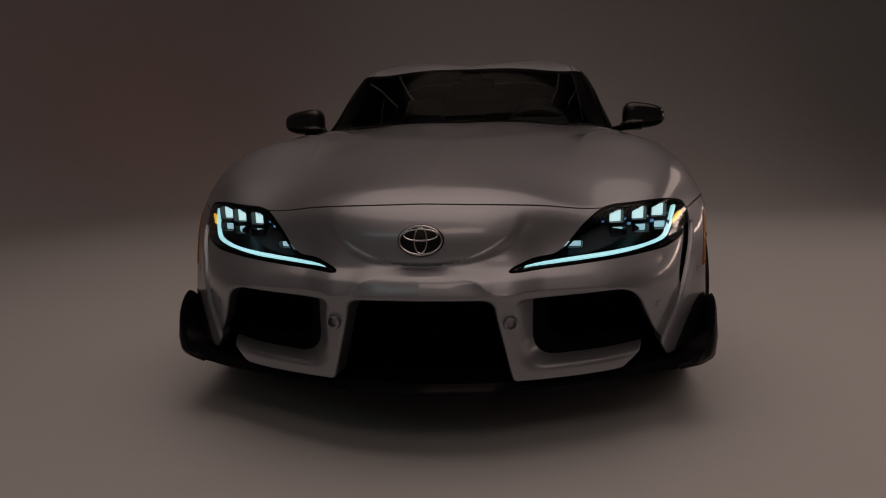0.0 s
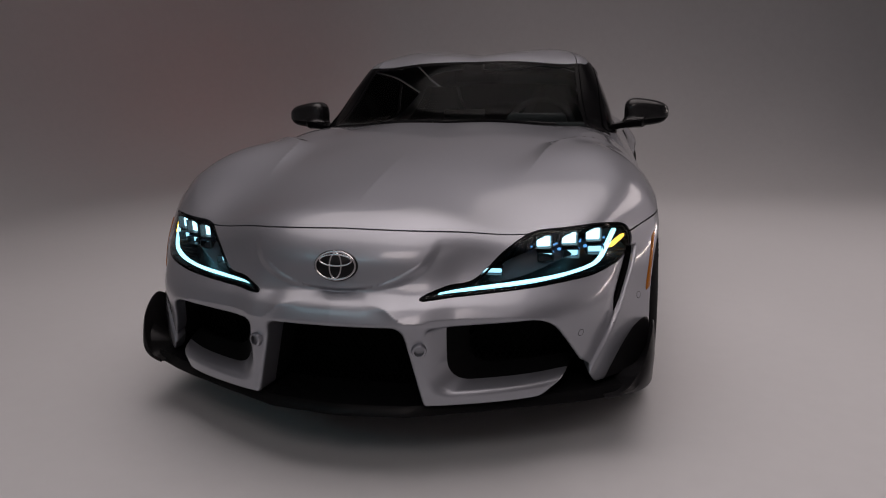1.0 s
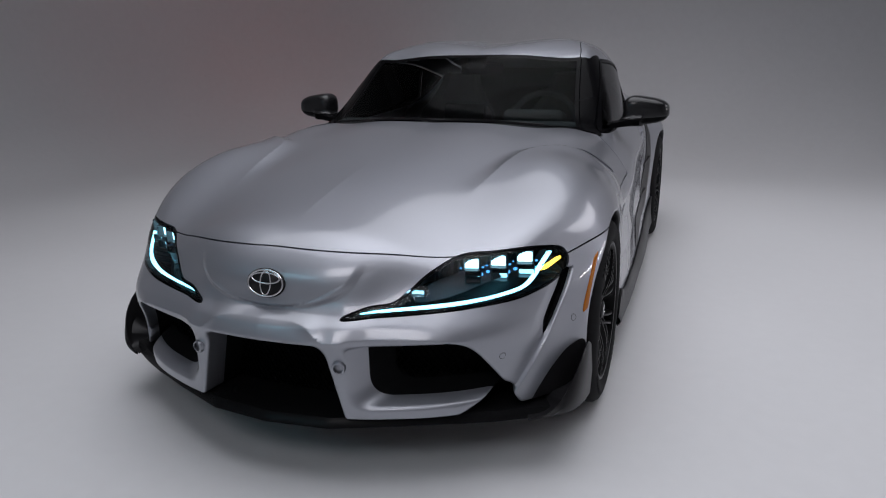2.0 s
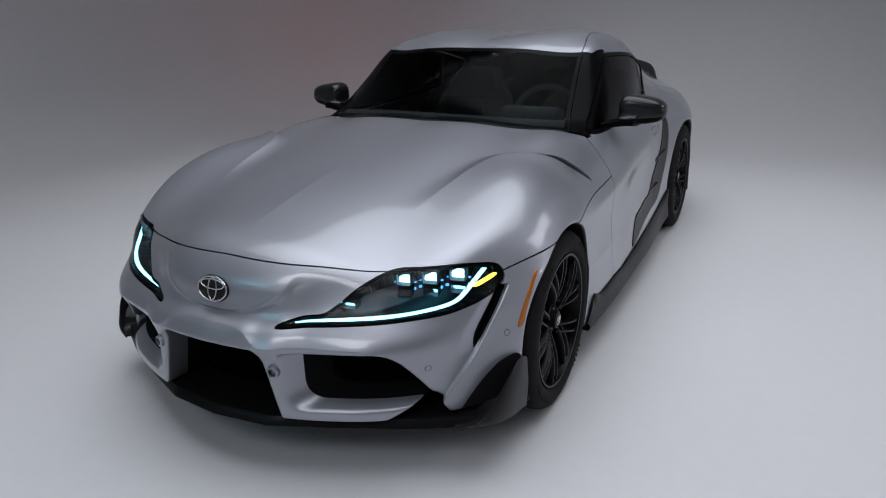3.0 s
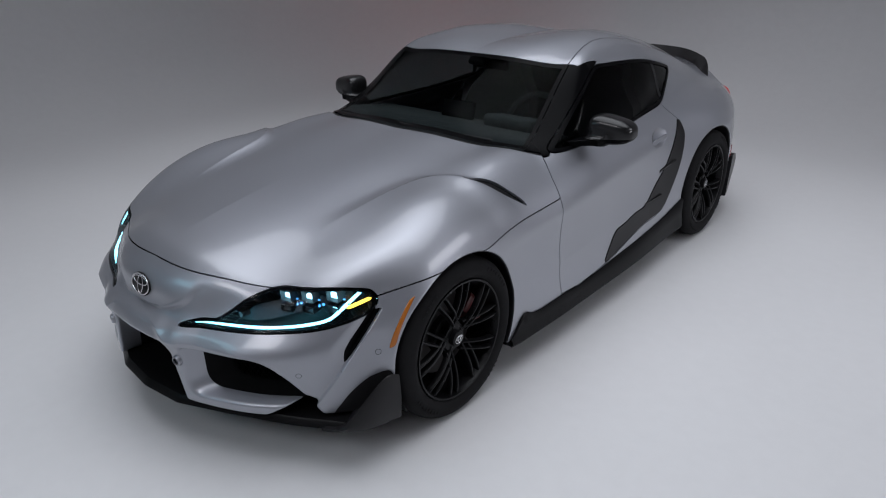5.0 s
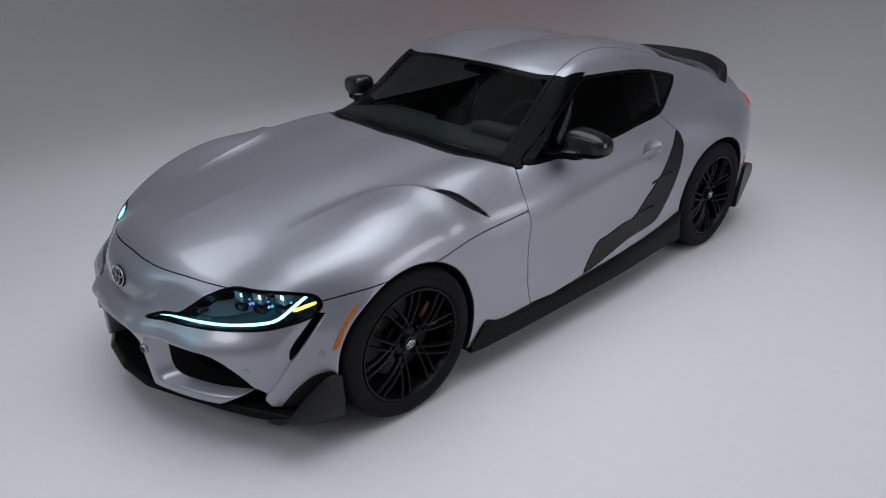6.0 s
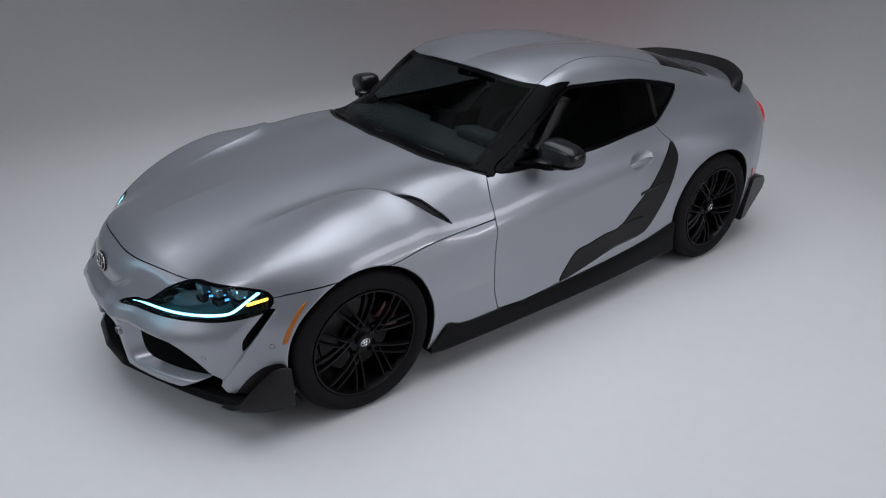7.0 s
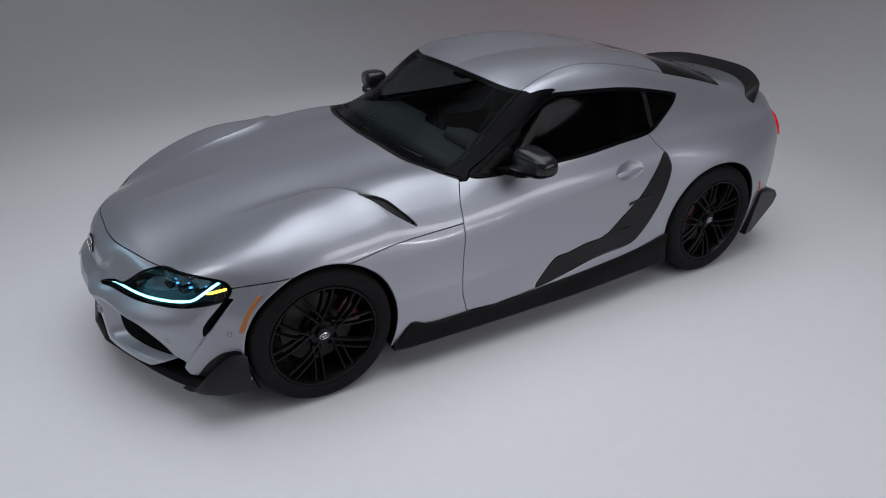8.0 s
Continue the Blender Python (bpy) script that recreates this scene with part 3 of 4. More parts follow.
def panel(region):
    """As take, with a shut line round the piece."""
    global skin
    piece, rest = split(skin, region(*skin[0].T) + GAP)
    _, skin = split(rest, region(*rest[0].T) - GAP)
    return piece


def refined(piece):
    """Every triangle in four."""
    p, n, t = piece
    e = np.sort(np.concatenate([t[:, [0, 1]], t[:, [1, 2]], t[:, [2, 0]]]), 1)
    pair, inv = np.unique(e, axis=0, return_inverse=True)
    inv = inv.ravel()
    mid_n = n[pair].sum(1)
    mid_n /= np.maximum(np.linalg.norm(mid_n, axis=1), 1e-9)[:, None]
    k, base = len(t), len(p)
    ab, bc, ca = base + inv[:k], base + inv[k:2 * k], base + inv[2 * k:]
    a, b, c = t.T
    tri = np.concatenate([np.stack(q, 1) for q in ((a, ab, ca), (b, bc, ab), (c, ca, bc), (ab, bc, ca))])
    return np.concatenate([p, p[pair].mean(1)]), np.concatenate([n, mid_n]), tri


def most(*gs):
    return functools.reduce(np.maximum, gs)


# outlines, each in the view that suits it: front (x, z), side (y, z) or plan (x, y)
HEADLIGHT = loop([(0.238, 0.522), (0.30, 0.549), (0.364, 0.559), (0.404, 0.589), (0.451, 0.634), (0.515, 0.669), (0.60, 0.677), (0.685, 0.681), (0.737, 0.676),
                  (0.773, 0.665), (0.793, 0.638), (0.797, 0.61), (0.785, 0.585), (0.745, 0.564), (0.69, 0.549), (0.60, 0.543), (0.47, 0.535), (0.34, 0.526)])
SIDE_WINDOW = loop([(1.354, 1.180), (1.492, 1.185), (1.731, 1.173), (1.917, 1.154), (2.095, 1.120), (2.275, 1.078), (2.305, 1.060), (2.245, 1.004), (2.147, 0.949), (2.06, 0.914), (1.97, 0.899),
                    (1.789, 0.888), (1.547, 0.873), (1.327, 0.868), (1.0, 0.866), (0.835, 0.876), (0.937, 0.932), (1.046, 0.997), (1.188, 1.088)], 4)
SCOOP = loop([(1.168, 0.250), (1.238, 0.323), (1.309, 0.377), (1.399, 0.387), (1.52, 0.409), (1.655, 0.420), (1.769, 0.499), (1.868, 0.585), (1.946, 0.683), (2.019, 0.773), (2.071, 0.819),
              (2.094, 0.765), (2.097, 0.720), (2.070, 0.639), (2.041, 0.570), (2.006, 0.497), (1.946, 0.408), (1.86, 0.335), (1.73, 0.323), (1.588, 0.314), (1.399, 0.282), (1.28, 0.263)], 4)
DOOR = loop([(0.784, 0.87), (0.775, 0.858), (0.736, 0.79), (0.724, 0.711), (0.725, 0.602), (0.721, 0.495), (0.713, 0.40), (0.718, 0.33), (0.734, 0.262), (0.737, 0.249), (0.752, 0.243), (0.911, 0.232), (1.078, 0.238),
             (1.28, 0.258), (1.588, 0.309), (1.83, 0.328), (1.945, 0.42), (2.02, 0.55), (2.063, 0.68), (2.074, 0.80), (2.03, 0.86), (1.985, 0.912), (1.7, 0.93), (1.2, 0.93), (0.82, 0.90)], 4)
HOOD_VENT = loop([(0.668, 0.280), (0.680, 0.335), (0.719, 0.387), (0.777, 0.437), (0.826, 0.486), (0.828, 0.476), (0.790, 0.402), (0.727, 0.331)], 4)
MARKER = Spline([0, 1, 2, 3], [(-0.350, 0.461), (-0.326, 0.519), (-0.290, 0.578), (-0.258, 0.620)])
CANARD = loop([(-0.62, 0.13), (-0.556, 0.187), (-0.520, 0.25), (-0.487, 0.305), (-0.45, 0.345), (-0.416, 0.366), (-0.366, 0.370), (-0.352, 0.30), (-0.335, 0.2), (-0.32, 0.13)], 4)
TAIL_LAMP = loop([(3.195, 0.785), (3.22, 0.812), (3.40, 0.815), (3.40, 0.70), (3.235, 0.70), (3.205, 0.735)], 4)
HOOD_FRONT = spline([(0, -0.724), (0.13, -0.722), (0.25, -0.698), (0.37, -0.644), (0.47, -0.592), (0.52, -0.567), (0.6, -0.534), (0.7, -0.466), (0.76, -0.408), (0.8, -0.372), (0.95, -0.23)])
HOOD_SIDE = spline([(-0.6, 0.60), (-0.345, 0.643), (-0.253, 0.662), (-0.1, 0.674), (0.178, 0.678), (0.302, 0.693), (0.506, 0.703), (0.73, 0.714)])
WASH = [(0, 0.572), (0.154, 0.576), (0.30, 0.588), (0.40, 0.606), (0.5, 0.632), (0.586, 0.664), (0.65, 0.707), (0.69, 0.757), (0.711, 0.785), (0.735, 0.769), (0.803, 0.736), (0.857, 0.724), (1.0, 0.724)]
HEAD_LINE = spline([(0, 1.183), (0.2, 1.180), (0.36, 1.197), (0.48, 1.226), (0.58, 1.262), (0.64, 1.29)])
GLASS_EDGE = spline([(0.6, 0.69), (0.772, 0.638), (0.973, 0.592), (1.111, 0.569), (1.266, 0.546), (1.4, 0.526)])
PILLAR_EDGE = spline([(0.70, 0.80), (0.831, 0.872), (0.937, 0.931), (1.046, 0.996), (1.188, 1.087), (1.353, 1.178), (1.5, 1.24)])
ROOF_SEAM = spline([(1.2, 0.55), (1.263, 0.541), (1.349, 0.528), (1.487, 0.50), (1.687, 0.491), (1.875, 0.505), (2.1, 0.515), (2.4, 0.51)])


def HEADER(x):
    """The upper edge of the windscreen, which turns back at the pillars into the window surround."""
    return HEAD_LINE(x) + 7.0 * np.maximum(x - 0.588, 0)


def wash(x):
    return np.interp(x, [w[0] for w in WASH], [w[1] for w in WASH])


def wheel_near(y, z, r_front, r_rear):
    return np.minimum(np.hypot(y - WHEEL_F[0], z - WHEEL_F[1]) - r_front, np.hypot(y - WHEEL_R[0], z - WHEEL_R[1]) - r_rear)


# dark linings: wheel wells, underside, bottom of the grille; shade blacked into the side intakes
liner = take(lambda x, y, z: most(wheel_near(y, z, 0.3575, 0.3685), 0.02 - x))
belly = take(lambda x, y, z: z - 0.172 - 0.052 * (1 - step_up(y, -0.335, -0.31)))
centred("wheel_well_liner", joined(liner, belly), BLACK, car, "black plastic wheel well lining and underbody")
grille_back = take(lambda x, y, z: most(0.085 - intake_depth(x, y, z), x - 0.3, z - 0.47, y + 0.3))
centred("grille_backing", grille_back, SHELL, car, "black recess behind the grille mesh")
# black from 54 mm deep imitates the shade inside the side intake
duct = take(lambda x, y, z: most(0.054 - intake_depth(x, y, z), 0.25 - x, x - 0.70, z - 0.49, y + 0.35))
both("intake_shade", duct, SHELL, car, "inside of the side intake, its shade put in as black")
slot = take(lambda x, y, z: most(0.0195 - corner_dent(x, y, z), y + 0.2))
both("corner_vent", slot, GLOSS, car, "gloss black dummy vent in the bumper corner")

# glass and black trim of the cabin
windscreen = panel(lambda x, y, z: most(wash(x) + 0.03 - y, y - HEADER(x), x - GLASS_EDGE(y), 0.85 - z))
screen_glass, screen_band = split(windscreen, most(wash(windscreen[0][:, 0]) + 0.075 - windscreen[0][:, 1], windscreen[0][:, 1] - HEADER(windscreen[0][:, 0]) + 0.03, windscreen[0][:, 0] - GLASS_EDGE(windscreen[0][:, 1]) + 0.022))
screen = centred("windscreen", screen_glass, TINTED, car, "dark tinted windscreen glass")
centred("black_band", screen_band, GLOSS, screen, "black printed border of the windscreen")
cowl = take(lambda x, y, z: most(wash(x) + 0.001 - y, y - wash(x) - 0.031, x - 0.70, 0.85 - z))
centred("cowl_panel", shifted(cowl, -0.006), BLACK, car, "black plastic cowl below the windscreen")
window = panel(lambda x, y, z: most(inside(SIDE_WINDOW, y, z), 0.4 - x))
window_glass, window_trim = split(window, inside(SIDE_WINDOW, window[0][:, 1], window[0][:, 2]) + 0.016)
pillar_bar = lambda p: np.abs(p[:, 1] - 2.045 + 0.30 * (p[:, 2] - 1.0)) - 0.018
bar, window_glass = split(window_glass, most(pillar_bar(window_glass[0]), 0.88 - window_glass[0][:, 2]))
rear_pane, front_pane = split(window_glass, 2.045 - 0.30 * (window_glass[0][:, 2] - 1.0) - window_glass[0][:, 1])
trims = both("window_trim", shifted(window_trim, 0.002), GLOSS, car, "gloss black side window surround", 0.012)
both("side_window", shifted(front_pane, -0.004), DARK_TINT, car, "dark tinted door window")
both("quarter_window", shifted(rear_pane, -0.004), DARK_TINT, car, "dark tinted rear quarter window")
both("window_divider", shifted(bar, -0.003), BLACK, trims)
pillar = panel(lambda x, y, z: most(wash(x) + 0.002 - y, y - HEADER(x), PILLAR_EDGE(y) - z, 0.864 - z, 0.7 - y, y - 1.45))
both("windscreen_pillar", pillar, GLOSS, car, "gloss black windscreen pillar", 0.012)
rear_glass = panel(lambda x, y, z: most(2.34 - 0.25 * x * x - y, y - 2.93 + 0.35 * x * x, x - 0.515 + 0.09 * (y - 2.3), 0.98 - z))
centred("rear_window", rear_glass, DARK_TINT, car, "dark tinted rear window")

# lamps and inserts
lens = refined(refined(panel(lambda x, y, z: most(inside(HEADLIGHT, x, z), y + 0.15))))
vent = panel(lambda x, y, z: most(inside(HOOD_VENT, x, y), 0.7 - z))
both("hood_vent", shifted(vent, -0.012), BLACK, car, "black slatted bonnet vent")
tail = take(lambda x, y, z: most(inside(TAIL_LAMP, y, z), 0.3 - x))
both("tail_lamp", shifted(tail, 0.012), TAIL_GLOW, car, "lit red tail lamp", 0.02)
canard = take(lambda x, y, z: most(inside(CANARD, y, z), 0.6 - x))
scoop = panel(lambda x, y, z: most(inside(SCOOP, y, z), 0.6 - x))
both("door_scoop_trim", walled(shifted(scoop, 0.004), 0.02), CARBON, car, "black carbon trim over the door scoop")

# painted panels
hood = panel(lambda x, y, z: most(HOOD_FRONT(x) - y, (HOOD_SIDE(y) - z) * 0.95, (y - wash(x)) * 0.9, y - 0.85))
centred("bonnet", hood, PAINT, car, "silver grey metallic bonnet", 0.012)
door = panel(lambda x, y, z: most(inside(DOOR, y, z), 0.6 - x))
doors = both("door", door, PAINT, car, "silver grey metallic door", 0.012)
nose = take(lambda x, y, z: most(y - 0.02, z - 0.86))
centred("front_bumper", nose, PAINT, car, "silver grey metallic front bumper", 0.008)
wing = take(lambda x, y, z: most(y - 0.77, z - 0.9))
both("front_wing", wing, PAINT, car, "silver grey metallic front wing", 0.010)
roof = panel(lambda x, y, z: most(x - ROOF_SEAM(y), HEADER(x) - y, y - 2.34 + 0.25 * x * x, 1.0 - z))
centred("roof", roof, PAINT, car, "silver grey double-bubble roof panel", 0.006)
centred("rear_body", skin, PAINT, car, "silver grey rear quarters and tail", 0.010)

# ---- dark shell behind the shut lines ----
def inner_field(x, y, z):
    return body_field(x, y, z) + 0.03


def in_cabin(x, y, z):
    """The hollow of the cabin and of the lamps, kept clear of the shell."""
    return most(0.66 - z, 0.62 - y, y - 2.6)


shell = surface(inner_field, ((-0.03, 1.0), (-0.95, 3.45), (0.1, 1.36)), 0.03)
shell = split(shell, -shell[0][:, 0])[0]
_, shell = split(shell, in_cabin(*shell[0].T))
_, shell = split(shell, most(inside(HEADLIGHT, shell[0][:, 0], shell[0][:, 2]) - 0.035, shell[0][:, 1] + 0.1))
centred("inner_structure", shell, SHELL, car, "dark inner structure behind the panels")


# ---- headlights ----
lamps = []
for flank in (1, -1):
    lamp = part("headlight", lens if flank > 0 else mirrored(lens), LENS, car, "lit headlight with cyan-white light guide behind clear lens")
    lamp.visible_shadow = False
    lamps.append(lamp)
grown = shifted(lens, -0.092)
both("lamp_bowl", grown, LAMP_BLACK, lamps, "dark lamp housing")
rim_only = walled(lens, 0.095)
rim_only = compact(rim_only[0], rim_only[1], rim_only[2][len(lens[2]):])
both("lamp_wall", rim_only, LAMP_BLACK, lamps)
lx, lz = lens[0][:, 0], lens[0][:, 2]
bezel, _ = split(lens, -(inside(HEADLIGHT, lx, lz) + 0.008))
both("lamp_bezel", shifted(bezel, -0.002), GLOSS, lamps, "gloss black lamp edge")


def ribbon(points, width):
    """A closed outline along a line of places."""
    p = np.array(points, float)
    d = np.gradient(p, axis=0)
    nrm = np.stack([-d[:, 1], d[:, 0]], 1) / np.linalg.norm(d, axis=1)[:, None]
    w = np.array(width)[:, None] / 2
    return np.concatenate([p + nrm * w, (p - nrm * w)[::-1]])


guide_line = Spline([0, 1, 2, 3, 4, 4.6, 5, 5.5, 6.3], [(0.285, 0.537), (0.387, 0.548), (0.5, 0.556), (0.611, 0.562), (0.682, 0.570), (0.709, 0.579), (0.722, 0.592), (0.736, 0.617), (0.757, 0.659)])
steps = np.linspace(0, 6.3, 60)
GUIDE = ribbon(np.stack([guide_line(k) for k in steps]), np.interp(steps, [0, 0.6, 3, 6.3], [0.002, 0.0055, 0.0078, 0.009]))
guide, _ = split(lens, inside(GUIDE, lx, lz, 0.05))
both("light_guide", walled(shifted(guide, -0.012), 0.01), DRL, lamps, "lit cyan-white daytime light guide")
TRAY = loop([(0.42, 0.575), (0.45, 0.608), (0.50, 0.648), (0.56, 0.672), (0.65, 0.682), (0.715, 0.682), (0.728, 0.66), (0.715, 0.636), (0.66, 0.612), (0.58, 0.594), (0.50, 0.580)])
tray, _ = split(lens, inside(TRAY, lx, lz))
both("inner_tray", shifted(tray, -0.060), GREY_SHELL, lamps, "grey inner reflector tray")
FLASH = loop([(0.742, 0.612), (0.746, 0.6195), (0.763, 0.630), (0.780, 0.6385), (0.784, 0.6345), (0.781, 0.629), (0.765, 0.619), (0.750, 0.611)])
flash, _ = split(lens, inside(FLASH, lx, lz))
both("indicator", walled(shifted(flash, -0.010), 0.01), INDICATOR, lamps, "lit amber indicator")


def square_tube(w, h, deep, wall, m):
    """A square tube with rounded edges, open towards the light's way (-z)."""
    bm = bmesh.new()
    rings = []
    for k, z in ((1.0, deep), (1.0, 0.0), (1 - wall, 0.0), (1 - wall, deep * 0.8)):
        ring = []
        for cx, cy, a0 in ((1, 1, 0), (-1, 1, 90), (-1, -1, 180), (1, -1, 270)):
            for j in range(4):
                a = radians(a0 + 30 * j)
                r = 0.22
                ring.append(bm.verts.new(m @ Vector((k * w / 2 * (cx * (1 - r) + r * math.cos(a)), k * h / 2 * (cy * (1 - r) + r * math.sin(a)), z))))
        rings.append(ring)
    for a, b in zip(rings, rings[1:]):
        for i in range(16):
            bm.faces.new((a[i], a[(i + 1) % 16], b[(i + 1) % 16], b[i]))
    bmesh.ops.recalc_face_normals(bm, faces=bm.faces)
    return smooth(bm, 40)


def projector(a, z, size, flank, lamp):
    y = skin_y(a, z) + 0.034
    m = look((flank * a, y, z), (flank * (a + 0.22), y - 1.0, z - 0.03))
    part("projector", square_tube(size * 1.12, size, 0.040, 0.12, m), GREY_SHELL, lamp, "square projector module")
    part("projector_lens", box((size * 0.98, size * 0.86, 0.010), m @ pose(0, 0, 0.026), 0.004, 3), LED, lamp, "lit white projector lens")
    # added glow box for the reflected light below, shrouded from oblique views
    low = m @ pose(-0.12 * size, -0.98 * size, -0.010)
    part("glow_shroud", square_tube(size * 1.1, size * 0.62, 0.044, 0.10, low), LAMP_BLACK, lamp, "dark shroud added to hide the lower glow box from the side")
    part("reflector_glow", box((size * 0.98, size * 0.50, 0.008), low @ pose(0, 0, 0.030), 0.004, 2), SOFT_GLOW, lamp, "glowing box imitating light in the lower reflector")
    # small glowing chips imitate blue glints round the projector
    for dx, dy, w in ((-1.1, -0.62, 0.42), (-0.62, -0.86, 0.50), (-0.05, -0.92, 0.40), (0.48, -0.84, 0.46), (-0.75, -0.30, 0.30), (0.78, -0.42, 0.28)):
        part("glint_chip", box((size * w * 0.62, size * w * 0.5, 0.010), m @ pose(dx * size, dy * size, 0.018 + 0.012 * w, 12, 25 * dx, 30 * dy), 0.004), BLUE_GLINT, lamp, "glowing blue chip imitating a glint on the reflector")


for flank, lamp in zip((1, -1), lamps):
    for a, z, size in ((0.548, 0.640, 0.043), (0.619, 0.645, 0.045), (0.686, 0.648, 0.046)):
        projector(a, z, size, flank, lamp)
    # added glow box for the light patch at the inner tip, likewise shrouded
    a, z = 0.412, 0.576
    y = skin_y(a, z) + 0.022
    m = look((flank * a, y, z), (flank * (a + 0.12), y - 1.0, z))
    part("tip_glow_shroud", square_tube(0.066, 0.022, 0.036, 0.10, m), LAMP_BLACK, lamp, "dark shroud added to hide the tip's glow box from the side")
    part("tip_glow", box((0.058, 0.017, 0.008), m @ pose(0, 0, 0.024), 0.003, 2), SOFT_GLOW, lamp, "glowing box imitating the patch of light at the lamp's tip")


# ---- side markers ----
for flank in (1, -1):
    rings = []
    for s in np.linspace(0, 3, 19):
        y, z = MARKER(s)
        hw = 0.0115 * (0.75 if s in (0, 3) else 1)
        rings.append([(flank * (skin_x(y + dy, z + dy * 0.55) + up), y + dy, z + dy * 0.55) for dy, up in ((-hw, -0.006), (-hw, 0.002), (-hw * 0.7, 0.0035), (hw * 0.7, 0.0035), (hw, 0.002), (hw, -0.006))])
    part("side_marker", sweep(rings), AMBER, car, "amber side marker reflector")

# ---- badge, sensors ----
def oval(bm, rx, ry, tube_r, m, steps=48, sides=8, bend=None):
    rings = []
    for k in range(steps):
        t = 2 * math.pi * k / steps
        c, out = Vector((rx * math.cos(t), ry * math.sin(t), 0)), Vector((math.cos(t) * ry, math.sin(t) * rx, 0)).normalized()
        rings.append([bm.verts.new(m @ (c + out * (tube_r * math.cos(2 * math.pi * j / sides)) + Vector((0, 0, 0.6 * tube_r * math.sin(2 * math.pi * j / sides))))) for j in range(sides)])
    for a, b in zip(rings, rings[1:] + rings[:1]):
        for j in range(sides):
            bm.faces.new((a[j], a[(j + 1) % sides], b[(j + 1) % sides], b[j]))


def disc(bm, rx, ry, thick, m, steps=48):
    top = [bm.verts.new(m @ Vector((rx * 0.97 * math.cos(2 * math.pi * k / steps), ry * 0.97 * math.sin(2 * math.pi * k / steps), thick))) for k in range(steps)]
    low = [bm.verts.new(m @ Vector((rx * math.cos(2 * math.pi * k / steps), ry * math.sin(2 * math.pi * k / steps), 0))) for k in range(steps)]
    bm.faces.new(top)
    for k in range(steps):
        bm.faces.new((low[k], low[(k + 1) % steps], top[(k + 1) % steps], top[k]))


def on_skin(p, up=(0, 0, 1)):
    """A frame standing on the body: z along the normal, y upwards."""
    n = skin_normal(p)
    right = Vector(up).cross(n).normalized()
    return Matrix.Translation(p) @ Matrix((right, n.cross(right), n)).transposed().to_4x4()


m = on_skin((0, skin_y(0.0, 0.607), 0.607))
bm = bmesh.new()
disc(bm, 0.0635, 0.0435, 0.006, m)
badge = part("badge", smooth(bm), BLACK, car, "oval black badge with chrome rings")
for rx, ry, dx, dy, r in ((0.0575, 0.0385, 0, 0, 0.0032), (0.017, 0.035, 0, 0, 0.0024), (0.046, 0.0155, 0, 0.0145, 0.0026)):
    bm = bmesh.new()
    oval(bm, rx, ry, r, m @ pose(dx, dy, 0.0062))
    part("badge_ring", smooth(bm), CHROME, badge, "chrome badge ring")


def sensor(p, radius, mat, ring):
    mm = on_skin(p)
    bm = bmesh.new()
    oval(bm, radius, radius, 0.0009, mm, 28, 6)
    part("sensor_ring", smooth(bm), ring, car, "dark ring of a parking sensor")
    bm = bmesh.new()
    disc(bm, radius * 0.94, radius * 0.94, 0.0006, mm, 28)
    part("parking_sensor", bm, mat, car, "round parking sensor")


for flank in (1, -1):
    for a, z in ((0.662, 0.394), (0.826, 0.449)):
        sensor((flank * a, skin_y(a, z), z), 0.010, PAINT, BLACK)
    y = skin_y(0.236, 0.388)
    m = look((flank * 0.240, y + 0.003, 0.388), (flank * 0.238 + 0.25 * flank, y - 1, 0.37))
    bm = lathe([(0.03, 0.024), (-0.004, 0.021), (-0.012, 0.018), (-0.014, 0.0135), (-0.010, 0.013)], 32)
    bmesh.ops.transform(bm, matrix=m @ pose(0, 0, 0, 0, 90, 0) @ pose(0, 0, 0, 0, 180, 0), verts=bm.verts)
    holder = part("sensor_holder", bm, PAINT, car, "silver collar of the corner parking sensor")
    bm = bmesh.new()
    disc(bm, 0.012, 0.012, 0.004, m @ pose(0, 0, 0.012, 180), 28)
    part("parking_sensor", smooth(bm), PAINT, holder, "silver grey sensor face")


# ---- grille meshes ----
def lattice(inside_test, y_of, a0, a1, z0, z1, pitch, flank):
    """Slanting thin bars across an opening, both ways."""
    bm = bmesh.new()
    for way in (1, -1):
        for k in range(int((a1 - a0 + (z1 - z0)) / pitch) + 2):
            start = a0 - (z1 - z0) * 0.6 + k * pitch
            run = []
            for s in np.linspace(0, 1, 26):
                z = z0 + s * (z1 - z0)
                a = start + (s if way > 0 else 1 - s) * (z1 - z0) * 0.6
                if a0 < a < a1 and inside_test(a, z):
                    run.append((a, z))
                elif len(run) > 1:
                    break
            if len(run) < 3:
                continue
            for (p, q), (r, t) in zip(run, run[1:]):
                y1, y2 = y_of(p, q), y_of(r, t)
                v = [bm.verts.new((flank * x, yy, zz)) for x, yy, zz in ((p - 0.0015, y1, q), (p + 0.0015, y1, q), (r + 0.0015, y2, t), (r - 0.0015, y2, t),
                                                                      (p - 0.0015, y1 + 0.006, q), (p + 0.0015, y1 + 0.006, q), (r + 0.0015, y2 + 0.006, t), (r - 0.0015, y2 + 0.006, t))]
                for f in ((0, 1, 2, 3), (1, 5, 6, 2), (4, 0, 3, 7)):
                    bm.faces.new([v[i] for i in f])
    bmesh.ops.recalc_face_normals(bm, faces=bm.faces)
    return bm


def one(field, a, y, z):
    return field(np.array([a]), np.array([y]), np.array([z]))[0]


def nose_y(a, z):
    return float(NOSE(np.array([z]), np.array([a]))[0])


